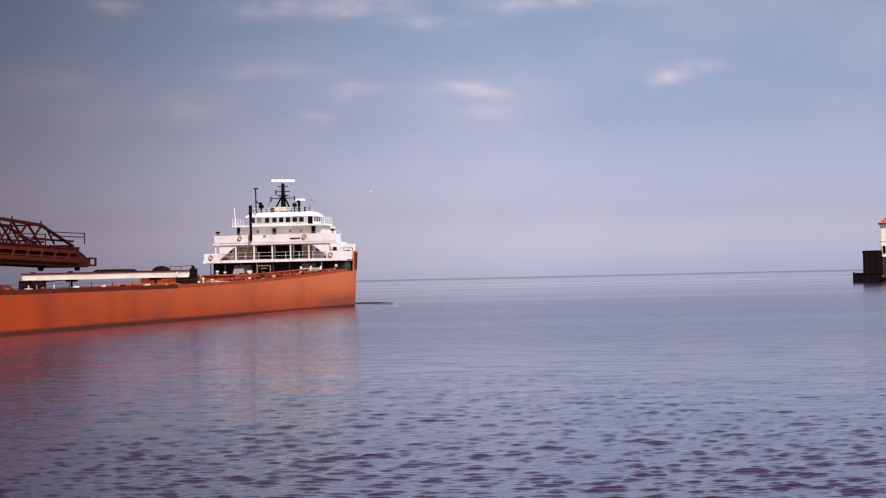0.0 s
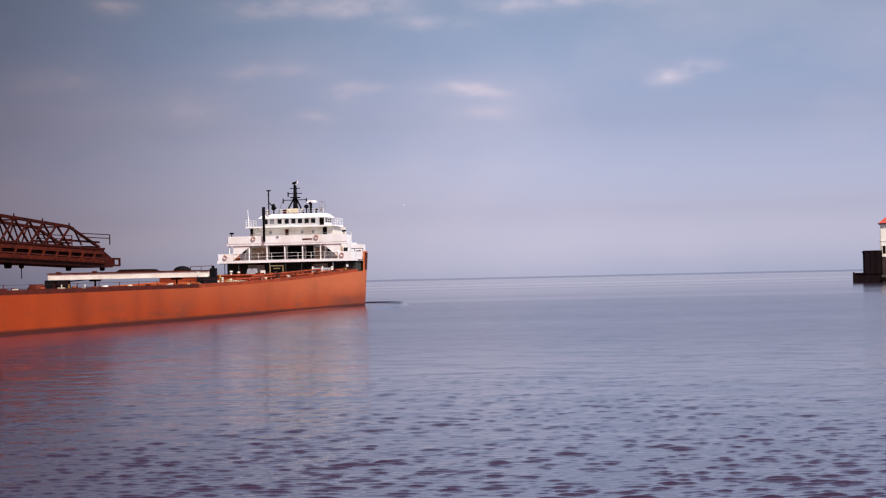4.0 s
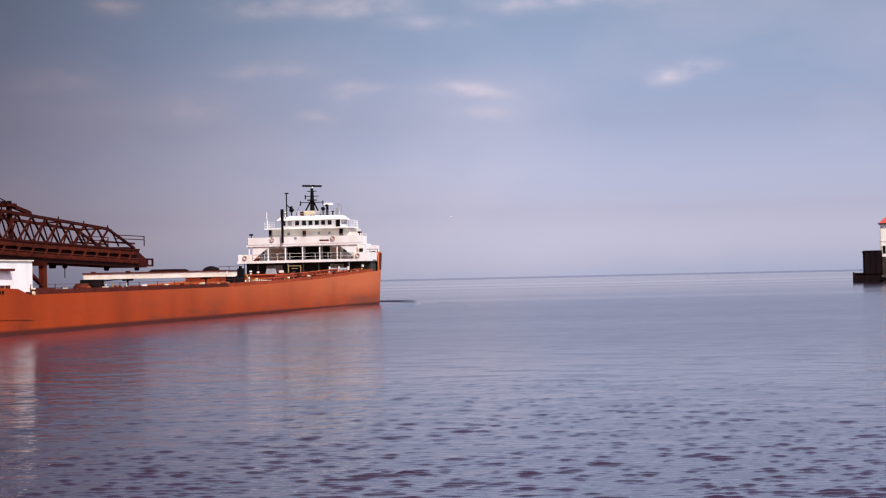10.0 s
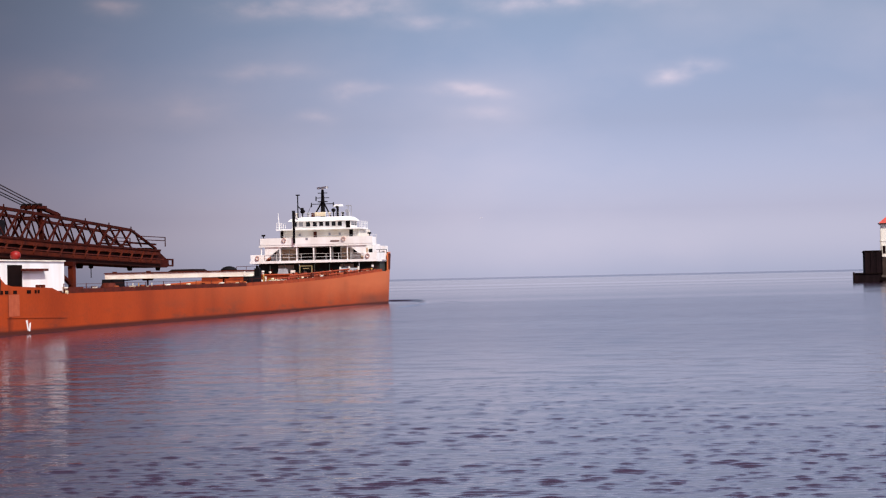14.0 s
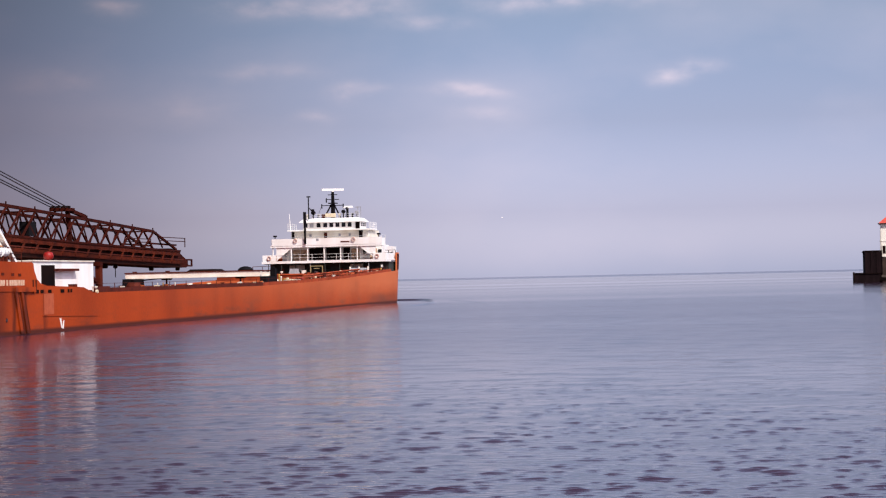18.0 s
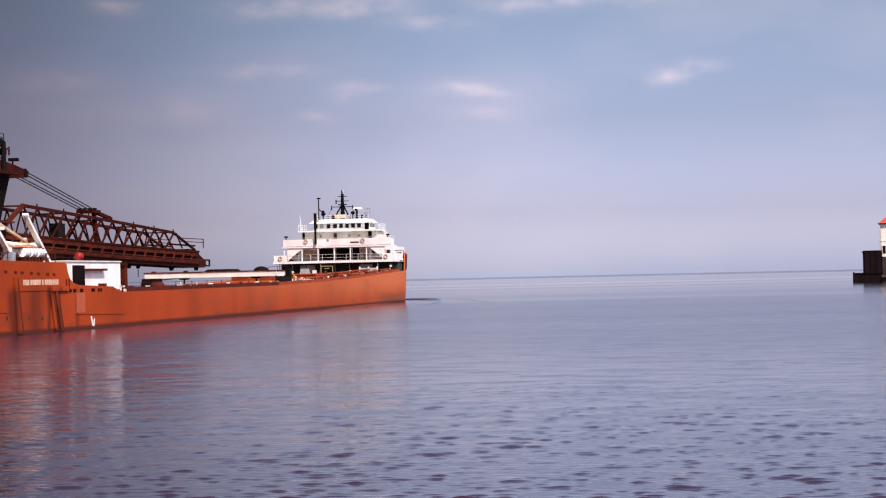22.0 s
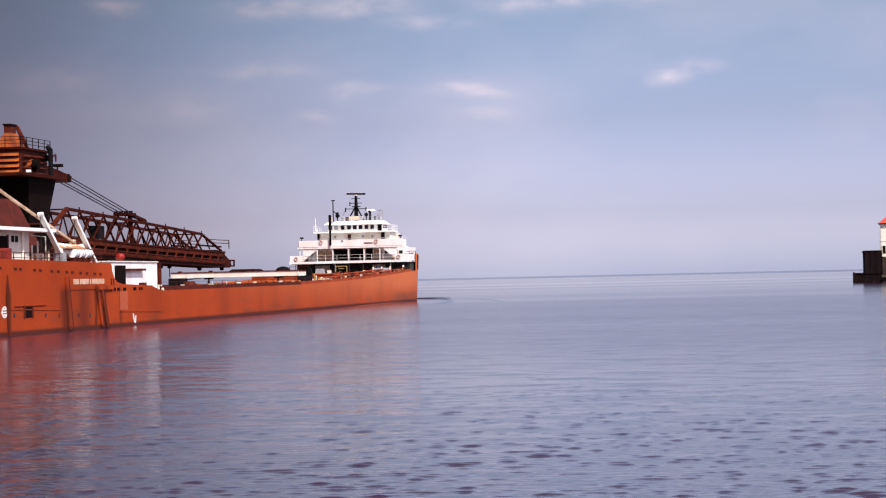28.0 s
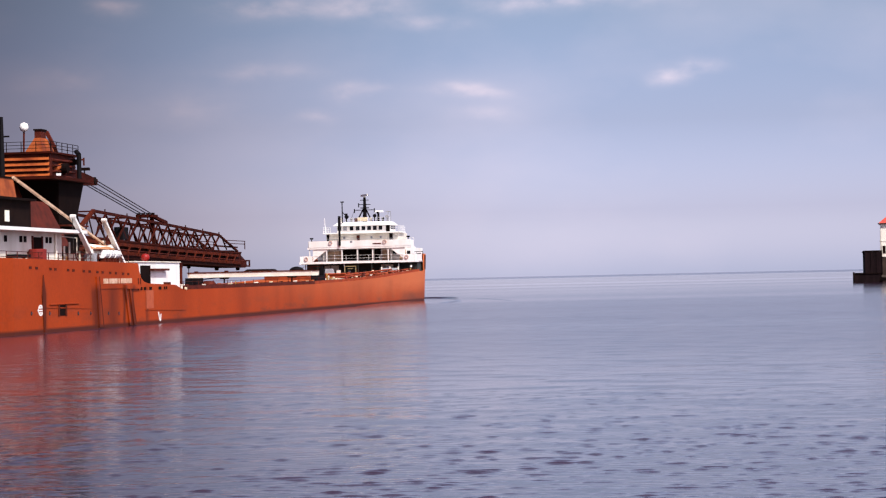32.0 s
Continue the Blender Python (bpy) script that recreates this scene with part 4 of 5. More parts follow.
    for i in range(70):
        y = rng.uniform(-64, 1.5)
        z = rise(TOP, y)
        x, w = rng.uniform(4.5, 9.9), rng.uniform(0.15, 0.45)
        high = rng.uniform(0.15, 0.55)
        if i % 4 == 0:
            shape = Geo().lathe(x, y, [(w * 0.3, z - 0.15), (w * 0.3, z + high * 0.8), (w * 0.6, z + high * 0.85), (w * 0.5, z + high)], 8)
        elif i % 4 == 1:
            shape = Geo().tube((x, y, z + 0.1), (x + rng.uniform(-1.0, 1.0), y + rng.uniform(1, 4), z + 0.12), 0.07, n=6)
        else:
            shape = Geo().taper((x, x + w, y, y + w * 1.6), (x + 0.05, x + w - 0.05, y + 0.05, y + w * 1.4), z - 0.15, z + high)
        part("deck_fitting", shape, (TOWER_RED, DECK_RED, SOOT_SHADE, DECK_RED, CREAM, DECK_RED, HULL)[i % 7], boat)
    for y, z, h, w, mat in ((-70.4, 3.5, 1.5, 0.13, YELLOW), (-69.4, 3.5, 1.2, 0.16, OLD_WHITE), (-63.0, 3.75, 0.5, 0.42, CREAM), (-65.8, 3.9, 0.6, 0.2, CREAM), (-57.5, 3.9, 0.55, 0.25, RED), (-49.5, 4.0, 0.6, 0.2, CREAM),
                            (-43.1, 4.0, 0.5, 0.22, CREAM), (-39.0, 4.1, 0.45, 0.3, DARK_RED), (-35.1, 4.1, 0.5, 0.35, TOWER_RED), (-31.0, 4.2, 0.45, 0.4, RED), (-25.5, 4.4, 0.4, 0.4, RED), (-20.0, 4.5, 0.55, 0.2, TOWER_RED),
                            (-15.0, 4.7, 0.45, 0.45, RED), (-9.6, 4.9, 0.4, 0.4, RED), (-2.8, 5.1, 0.7, 0.2, YELLOW), (-5.6, 5.0, 0.45, 0.3, CREAM)):
        part("deck_vent", Geo().lathe(9.75, y, [(w * 0.7, z - 0.3), (w * 0.7, z + h * 0.7), (w, z + h * 0.75), (w * 0.8, z + h)], 10), mat, boat)
    # pale fittings dotted along the walkway beside the hatches
    for i, y in enumerate((-134, -127.5, -123, -119.2, -114, -110.6, -107.8, -103, -99.4, -93.5, -90.1, -86, -82.7, -79.5)):
        z, w = rise(TOP, y), 0.13 + 0.05 * (i % 3)
        shape = Geo().lathe(9.7, y, [(w, z - 0.2), (w, z + 0.42), (w * 1.5, z + 0.46), (w * 1.3, z + 0.58)], 8) if i % 2 else Geo().box(9.5, 9.5 + w * 2, y, y + 0.7, z - 0.2, z + 0.52)
        part("deck_fitting", shape, (OLD_WHITE, TOWER_RED, CREAM, TOWER_RED, DECK_RED)[i % 5], boat)
    for a, b, x, z in ((-62, -34, 8.6, 0.55), (-50, -12, 8.1, 0.8), (-30, 0, 8.9, 0.45)):
        part("deck_pipe", Geo().tube((x, a, rise(TOP, a) + z), (x, b, rise(TOP, b) + z), 0.13, n=8), DECK_RED, boat, "red pipe along the deck")
    part("mooring_buoy", Geo().lathe(9.8, -64.2, [(0.1, 3.55), (0.32, 3.68), (0.38, 3.95), (0.3, 4.2), (0.1, 4.32)], 12), CREAM, boat, "cream mooring buoy on the deck", smooth=True)
    part("winch", Geo().tube((7.2, -40, 4.6), (8.8, -40, 4.6), 0.45, n=12).box(7.0, 7.2, -40.6, -39.4, 4.0, 5.1).box(8.8, 9.0, -40.6, -39.4, 4.0, 5.1), DARK_RED, boat)
    build_hatch_crane(boat)
    part("white_drum", Geo().lathe(8.9, -68.2, [(0.3, 3.5), (0.3, 4.3)], 10), OLD_WHITE, boat)
    part("white_drum", Geo().lathe(9.5, -66.0, [(0.3, 3.5), (0.3, 4.2)], 10), OLD_WHITE, boat)
    part("yellow_reel", Geo().tube((9.0, -64.6, 4.1), (9.0, -63.4, 4.1), 0.32, n=12).box(8.8, 9.2, -64.6, -63.4, 3.5, 4.3), YELLOW, boat)
    part("white_locker", Geo().box(8.7, 9.6, -58.6, -57.0, 3.7, 4.25), OLD_WHITE, boat)
    # white house before the poop, and the boom's rest
    cabin = part("deck_cabin", Geo().box(-6, 8.0, -154.0, -137.6, 3.2, 6.38), WHITE, boat, "white steel deck cabin")
    part("cabin_roof", Geo().box(-6.1, 8.12, -154.1, -137.5, 6.385, 6.5), OLD_WHITE, cabin)
    # doorway as a flat plate, darkness inside painted on
    part("opening", Geo().box(7.95, 8.05, -151.8, -148.4, 3.6, 6.05), SOOT_SHADE, cabin, "dark open doorway")
    part("awning", Geo().box(8.0, 8.5, -148.6, -143.0, 5.5, 5.72), DARK_RED, cabin)
    rest = part("boom_rest", Geo().box(3.8, 4.35, -125.1, -124.3, 3.3, 6.5), BOOM_BAND, boat, "dark red boom rest")
    part("brace", Geo().bar((4.0, -130.4, 6.3), (4.0, -125.1, 4.3), 0.32), BOOM_RED, rest)
    part("foot_box", Geo().box(3.2, 5.0, -128.5, -124.0, 3.3, 3.95), DARK_RED, rest)
    part("cross_beam", Geo().box(-4.4, 4.4, -125.3, -124.3, 6.1, 6.5), BOOM_RED, rest)
    part("deck_box", Geo().lathe(6.5, -120.5, [(0.9, 3.3), (0.9, 3.9), (0.6, 4.3)], 10), DARK_RED, boat)
    ball = part("red_float", Geo().lathe(7.75, -149.2, [(0.1, 6.5), (0.4, 6.62), (0.5, 6.9), (0.4, 7.2), (0.1, 7.3)], 12), RED, boat, "bright red round float", smooth=True)


BELLY = [(-151, 7.35), (-112.3, 6.5), (-82, 6.0), (-78, 6.3)]
GALLERY = [(-151, 9.35), (-119, 8.6), (-86, 8.05)]
CHORD = [(-143, 12.02), (-118, 11.17), (-93.6, 10.25)]


def plate(x0, x1, a, b, low, high):
    """An upright strip from a to b along the boat between two lines of (height at a, height at b)."""
    return Geo().face_block([(x, y, z) for x in (x0, x1) for y, z in ((a, low[0]), (b, low[1]), (b, high[1]), (a, high[0]))],
                            [(0, 1, 2, 3), (7, 6, 5, 4), (0, 4, 5, 1), (1, 5, 6, 2), (2, 6, 7, 3), (3, 7, 4, 0)])


def build_boom(boat):
    """The unloading boom: a latticed truss over a belt gallery."""
    w = 1.82
    ys = list(np.linspace(-150.5, -83, 19))
    g = Geo()
    for y in ys:
        g.v += [(-w, y, rise(BELLY, y)), (w, y, rise(BELLY, y)), (w, y, rise(BELLY, y) + 0.45), (-w, y, rise(BELLY, y) + 0.45)]
    for i in range(len(ys) - 1):
        for k in range(4):
            a, b = i * 4 + k, i * 4 + (k + 1) % 4
            g.f.append((a, b, b + 4, a + 4))
    g.f += [(3, 2, 1, 0), tuple(range(len(g.v) - 4, len(g.v)))]
    boom = part("unloading_boom", g, BOOM_DARK, boat, "dark red latticed unloading boom with a belt gallery")
    boom.matrix_basis = pose(0, -5.3, 0)
    for side in (-1, 1):
        x = side * w
        for a, b in zip(ys, ys[1:]):
            low, high = [rise(BELLY, q) for q in (a, b)], [rise(GALLERY, q) for q in (a, b)]
            part("upper_band", plate(x - 0.07, x + 0.07, a, b, [high[0] - 0.62, high[1] - 0.55], high), BOOM_BAND, boom)
            part("lower_band", plate(x - 0.06, x + 0.06, a, b, [q + 0.40 for q in low], [q + 0.85 for q in low]), BOOM_BAND, boom)
            part("slot_back", plate(x - side * 0.4 - 0.04, x - side * 0.4 + 0.04, a, b, [q + 0.5 for q in low], [q - 0.4 for q in high]), BOOM_DARK, boom)
            part("gallery_post", Geo().bar((x + side * 0.04, a, low[0] + 0.6), (x + side * 0.04, a + 1.1, rise(GALLERY, a + 1.1) - 0.3), 0.16), BOOM_BAND, boom)
            part("gallery_rail", Geo().bar((x + side * 0.06, a, high[0]), (x + side * 0.06, b, high[1]), 0.2), BOOM_RED, boom)
            part("walkway_edge", Geo().bar((x + side * 0.45, a, low[0] + 0.95), (x + side * 0.45, b, low[1] + 0.95), 0.10), DARK_RED, boom)
        pts = np.linspace(-143, -93.6, 14) + (0.0 if side > 0 else 1.3)
        for a, b in zip(pts, pts[1:]):
            part("top_chord", Geo().bar((x, a, rise(CHORD, a)), (x, b, rise(CHORD, b)), 0.30), BOOM_RED, boom)
            m = (a + b) / 2
            if side > 0:
                part("diagonal", Geo().bar((x, a, rise(CHORD, a)), (x, b, rise(GALLERY, b)), 0.17), BOOM_RED, boom)
                part("diagonal", Geo().bar((x + 0.1, a, rise(GALLERY, a)), (x + 0.1, b, rise(CHORD, b)), 0.17), BOOM_RED, boom)
            else:
                part("diagonal", Geo().bar((x, a, rise(CHORD, a)), (x, m, rise(GALLERY, m)), 0.13), BOOM_RED, boom)
                part("diagonal", Geo().bar((x, m, rise(GALLERY, m)), (x, b, rise(CHORD, b)), 0.13), BOOM_RED, boom)
        if side > 0:
            for y in pts[1::2]:
                part("lamp", Geo().bar((x, y, rise(CHORD, y)), (x, y, rise(CHORD, y) + 0.42), 0.11), BOOM_RED, boom)
        part("nose_chord", Geo().bar((x, -93.6, 10.25), (x, -84.5, 8.2), 0.24), BOOM_RED, boom)
        part("nose_strut", Geo().bar((x, -90.0, 8.4), (x, -92.5, 10.2), 0.14), BOOM_RED, boom)
        part("nose_rail", Geo().bar((x * 0.9, -95, 8.85), (x * 0.9, -84, 8.75), 0.2), BOOM_RED, boom)
        part("end_post", Geo().bar((x, -143, 12.05), (x, -148.5, 9.7), 0.36), BOOM_BAND, boom)
        for z in (9.35, 9.75):
            part("platform_rail", Geo().bar((x * 1.2, -92, z - 0.15), (x * 1.2, -82, z - 0.15), 0.09), BOOM_RED, boom)
        part("platform_post", Geo().bar((x * 1.2, -82, 8.5), (x * 1.2, -82, 9.65), 0.1), BOOM_RED, boom)
    for y in np.linspace(-142.5, -94, 5):
        part("cross_tie", Geo().bar((-w, y, rise(CHORD, y)), (w, y, rise(CHORD, y)), 0.16), BOOM_RED, boom)
    part("hook_block", Geo().tube((1.0, -105.0, 6.3), (1.0, -105.0, 4.9), 0.05, n=6).lathe(1.0, -105.0, [(0.12, 5.9), (0.26, 6.0), (0.26, 6.25), (0.14, 6.35)], 10), SOOT_SHADE, boom, "black hook block under the boom")
    part("nose", Geo().prism([(-90, 6.12), (-79.2, 6.02), (-78.4, 6.4), (-79.5, 7.1), (-83.0, 8.1), (-85.5, 8.35), (-90, 8.3)], -1.5, 1.5), BOOM_RED, boom)
    part("nose_pulley", Geo().tube((0.5, -80.4, 6.0), (0.9, -80.4, 6.0), 0.34, n=12), SOOT_SHADE, boom)
    part("belly_pulley", Geo().tube((0.5, -91.0, 6.05), (0.9, -91.0, 6.05), 0.4, n=12), SOOT_SHADE, boom)
    part("belly_pulley", Geo().tube((0.3, -107.5, 6.2), (0.9, -107.5, 6.2), 0.3, n=10), SOOT_SHADE, boom)
    part("nose_cage", Geo().bar((1.2, -78.2, 6.25), (1.2, -76, 6.25), 0.2).bar((1.2, -78.2, 7.0), (1.2, -76, 7.0), 0.2).bar((1.2, -76, 6.25), (1.2, -76, 7.1), 0.2).bar((1.2, -78, 6.25), (1.2, -78, 7.1), 0.2).bar((-1.0, -76, 7.0), (1.2, -76, 7.0), 0.16), BOOM_RED, boom)
    part("belt", Geo().box(-1.0, 1.0, -150, -84, 8.0, 8.1), SOOT_SHADE, boom)
    part("motor_box", Geo().box(0.9, 1.9, -133.5, -131.5, 9.1, 10.5), BLACK, boom, "black motor casing")
    # hoisting frame and its cables
    part("hoist_post", Geo().bar((1.7, -121.4, 8.7), (1.5, -121.4, 12.0), 0.42), BOOM_RED, boom)
    part("hoist_post", Geo().bar((-1.7, -121.4, 8.7), (0.2, -121.4, 12.0), 0.2), BOOM_RED, boom)
    part("hoist_stay", Geo().bar((1.5, -121.0, 12.0), (1.8, -117.0, 11.4), 0.36), BOOM_RED, boom)
    part("hoist_beam", Geo().box(-0.1, 1.9, -122.5, -120.3, 11.88, 12.2), BOOM_RED, boom)
    for k, (x0, x1, z1) in enumerate(((0.1, 0.1, 14.9), (0.65, 0.5, 14.95), (1.25, 0.95, 15.4), (1.8, 1.4, 15.45))):
        part("cable", Geo().tube((x0, -122, 12.2), (x1, -140.0 if k < 2 else -141.0, z1), 0.065, n=5), STEEL, boom)
        part("shackle", Geo().box(x0 - 0.14, x0 + 0.14, -122.4, -121.7, 12.15, 12.4), SOOT_SHADE, boom)


def build_tower(boat):
    """The unloading tower with its winch house, over the after end of the hold."""
    # near-black colour stands in for the shade under the platform
    t = part("elevator_casing", Geo().taper((-0.8, 2.2, -159, -155), (-0.6, 2.5, -160, -154), 5.0, 10.4).taper((-0.6, 2.2, -160, -155), (-1.9, 2.8, -161.5, -154), 10.4, 14.7), SOOT_SHADE, boat, "black elevator casing, overhang shade painted into the colour")
    part("casing_plate", Geo().taper((-1.8, -0.3, -161.6, -160.2), (-4.3, -1.6, -163.4, -161.7), 10.0, 14.65), GUARD_RED, t)
    part("platform", Geo().box(-4.6, 3.6, -165, -153.2, 14.7, 15.0), BOOM_RED, t)
    for z in (15.1, 15.65, 16.2, 16.75):
        part("louvre", Geo().prism([(-162.25, z), (-162.0, z + 0.32), (-161.9, z + 0.32), (-162.1, z)], -3.6, 2.05), TOWER_RED, t)
        part("pipe_run", Geo().tube((2.3, -161.4, z), (2.3, -155.2, z + 0.1), 0.12), DARK_RED, t)
    part("winch_house", Geo().box(-3.7, 2.1, -161.9, -154.5, 15.0, 17.4), DARK_RED, t)
    part("winch_house_roof", Geo().box(-4.0, 2.4, -162.3, -154.0, 17.4, 17.6), BOOM_RED, t)
    part("hood", Geo().taper((-0.9, 1.0, -161.0, -156.4), (-0.05, 0.6, -160.4, -158.6), 17.6, 19.1), TOWER_RED, t, "orange-brown sloping hood")
    part("hood_cap", Geo().box(-0.05, 0.6, -160.4, -158.9, 19.1, 19.85), DARK_RED, t)
    part("cap_lid", Geo().box(-0.15, 0.7, -160.5, -158.8, 19.85, 20.0), SOOT_SHADE, t)
    railing(boat, [(-3.9, -162.2, 17.6), (2.3, -162.2, 17.6), (2.3, -154.1, 17.6)], height=1.0, gap=1.5, mat=SOOT_SHADE, rails=3, thick=0.05, label="dark pipe railing")
    part("exhaust_pipe", Geo().tube((3.4, -157, 15.0), (3.4, -157, 17.5), 0.24, n=10).tube((3.4, -157, 17.5), (2.9, -156.4, 17.85), 0.24, n=10), BLACK, t, "black hooked exhaust pipe")
    part("head_beam", Geo().prism([(-154.5, 14.8), (-149.5, 14.7), (-145.9, 14.85), (-145.7, 15.5), (-149.5, 15.95), (-154.5, 16.4)], -0.8, 1.5), BOOM_RED, t)
    part("sheave", Geo().tube((-0.6, -146.6, 15.3), (1.55, -146.6, 15.3), 0.42, n=12), SOOT_SHADE, t)
    part("head_lamp", Geo().bar((1.3, -149.4, 15.6), (1.3, -149.4, 16.4), 0.12).box(0.9, 1.8, -149.6, -149.0, 16.3, 16.6), SOOT_SHADE, t)
    part("head_strut", Geo().bar((2.2, -154.5, 12.6), (1.6, -151, 15.0), 0.2).bar((-2.2, -154.5, 12.6), (-1.6, -151, 15.0), 0.2), BOOM_RED, t)
    part("side_winch", Geo().tube((2.2, -159.2, 16.0), (3.0, -159.2, 16.0), 0.5, n=12), SOOT_SHADE, t)
    part("white_lamp", Geo().box(2.9, 3.3, -162.4, -162.1, 15.1, 15.35), WHITE, t)
    part("tower_leg", Geo().bar((-3.2, -163.5, 5.2), (-3.4, -163.5, 14.8), 0.45), BOOM_RED, t)
    part("catwalk", Geo().box(-0.5, 3.6, -161, -155, 10.1, 10.25), DARK_RED, t)
    brace = part("hood_ladder", Geo().bar((0.45, -158.3, 19.85), (1.3, -158.3, 18.2), 0.34).bar((1.3, -158.3, 18.2), (2.35, -158.3, 15.4), 0.30), DARK_RED, t, "dark red sloping ladder")
    for k in range(6):
        part("rung", Geo().bar((1.25 + 0.16 * k, -158.6, 18.2 - 0.45 * k), (1.6 + 0.16 * k, -158.6, 18.2 - 0.45 * k), 0.08), SOOT_SHADE, brace)
    for y, z in ((-155.6, 16.9),):
        part("wall_box", Geo().box(2.1, 3.0, y - 0.4, y + 0.4, z - 0.35, z + 0.2), SOOT_SHADE, t)
    part("yoke", Geo().bar((3.2, -156.6, 17.0), (3.75, -156.4, 17.0), 0.18).bar((3.7, -156.4, 16.4), (3.7, -156.4, 17.2), 0.14), DARK_RED, t)
    part("duct", Geo().tube((2.15, -160.6, 15.9), (2.15, -158.9, 16.3), 0.3, n=9), TOWER_RED, t)
    globe = part("globe_post", Geo().tube((-1.45, -160, 15.0), (-1.3, -160, 19.9), 0.1), DARK_RED, t)
    part("globe", Geo().lathe(-1.3, -160, [(0.1, 19.8), (0.36, 19.92), (0.47, 20.25), (0.36, 20.6), (0.1, 20.72)], 14), WHITE, t, "white globe dome", smooth=True)


def build_after_house(boat):
    h = part("after_house", Geo().box(-8.5, 8.5, -203, -177.2, 5.4, 8.95), OLD_WHITE, boat, "weathered white after deckhouse")
    part("boat_deck", Geo().box(-9.8, 9.8, -204, -173.2, 8.95, 9.25), WHITE, boat, "white boat deck edge")
    part("front_house", Geo().box(-7.5, 5.0, -177.2, -166.5, 5.4, 8.0), DARK_RED, boat)
    part("front_screen", Geo().box(5.0, 8.4, -177.2, -176.4, 5.4, 8.9), OLD_WHITE, boat)
    for i, (y, z) in enumerate(((-175.2, 6.9), (-173.8, 7.3), (-171.0, 6.6), (-165.5, 6.5), (-164.2, 6.9), (-161.8, 6.4))):
        part("white_post", Geo().tube((8.2, y, 5.4), (8.2, y, z + 0.9), 0.09), OLD_WHITE, boat)
        part("locker", Geo().box(6.4, 7.6, y - 0.6, y + 0.5, 5.4, z), (DARK_RED, SOOT_SHADE, YELLOW, OLD_WHITE, SOOT_SHADE, DARK_RED)[i], boat)
    part("awning_bar", Geo().bar((8.3, -177, 8.7), (8.3, -172, 8.6), 0.08).bar((8.3, -172, 8.6), (8.3, -172, 5.4), 0.08), OLD_WHITE, boat)
    railing(boat, [(10.1, -178, 6.25), (10.1, -162, 6.2)], height=0.8, gap=2.2, rails=2, mat=DARK_RED, thick=0.04, label="dark red pipe railing")
    for x in (-190.6, -187.0, -186.0, -180.6, -179.7):
        w = part("window", Geo().box(8.48, 8.55, x - 0.3, x + 0.3, 8.0, 8.55), SOOT_SHADE, h)
    part("door", Geo().box(8.48, 8.56, -184.1, -182.0, 6.3, 8.5), SOOT_SHADE, h, "dark door")
    part("door_trim", Geo().box(8.48, 8.6, -184.4, -184.1, 6.2, 8.6), DARK_RED, h)
    part("door_trim", Geo().box(8.48, 8.6, -182.0, -181.7, 6.2, 8.6), DARK_RED, h)
    part("pipe", Geo().tube((8.65, -178.6, 6.0), (8.65, -178.6, 8.9), 0.12), OLD_WHITE, h)
    part("red_drum", Geo().lathe(9.3, -185.0, [(0.75, 6.0), (0.78, 6.02), (0.78, 7.35), (0.72, 7.4)], 14), DRUM, boat, "dark red drum on the poop")
    part("black_bench", Geo().box(8.9, 9.6, -191.5, -187.5, 6.6, 6.9).box(9.0, 9.2, -191.2, -191.0, 5.4, 6.6).box(9.0, 9.2, -188, -187.8, 5.4, 6.6), BLACK, boat)
    railing(boat, [(9.9, -204, 6.3), (9.9, -174, 6.1)], height=0.9, gap=2.5, rails=2, mat=DARK_RED, thick=0.05, label="dark red pipe railing")
    # casing and roof near-black for the shadow there; pale plates mark lit spots
    part("upper_house", Geo().box(-6, 5.5, -200, -176.5, 9.25, 12.0), SOOT_SHADE, boat, "dark after casing, shadow painted into its colour")
    part("machinery_casing", Geo().taper((-5, 4.6, -176.5, -163.5), (-5, 2.6, -176.5, -164.5), 8.0, 12.4), DARK_RED, boat, "rust-red sloping machinery casing")
    part("upper_roof", Geo().box(-6.5, 6.0, -200.5, -176.3, 12.0, 12.2), SOOT_SHADE, boat)
    for y in (-186.5, -183.0):
        part("lit_panel", Geo().box(5.48, 5.6, y, y + 0.9, 10.0, 11.0), OLD_WHITE, boat)
    f = part("funnel", Geo().taper((-3.4, 3.7, -186.0, -175.3), (-3.2, 3.5, -185.6, -175.6), 12.2, 14.2), TOWER_RED, boat, "orange-brown square funnel casing")
    part("funnel_cap", Geo().box(-3.3, 3.6, -185.7, -175.5, 14.2, 14.34), SOOT_SHADE, f)
    for y in (-183.5, -179.0):
        part("exhaust", Geo().lathe(-0.5, y, [(0.75, 14.3), (0.75, 15.2), (0.6, 15.3)], 14), BLACK, f)
    part("after_mast", Geo().tube((0.2, -170.0, 12.0), (0.2, -170.0, 20.5), 0.36, 0.2).bar((-0.6, -170, 18.6), (1.0, -170, 18.6), 0.16), BLACK, boat, "black after mast")
    # davits, boat and stores crane
    for (ya, za), (yb, zb) in (((-172.6, 7.0), (-177.0, 10.5)), ((-162.8, 6.0), (-168.2, 10.35))):
        d = part("davit", Geo().bar((9.9, ya, za), (9.7, yb, zb), 0.42, 0.28), WHITE, boat, "white inclined boat davit")
        part("davit_foot", Geo().box(9.4, 10.3, ya - 0.35, ya + 0.5, 5.4, za + 0.1), GREY, d)
        part("davit_head", Geo().tube((9.5, yb, zb), (10.0, yb, zb), 0.17, n=10), WHITE, d)
        part("fall", Geo().bar((9.7, yb, zb), (9.4, yb + 1.0, 7.4), 0.06), STEEL, d)
    g = Geo()
    secs = []
    for k in range(9):
        s = -1 + k / 4
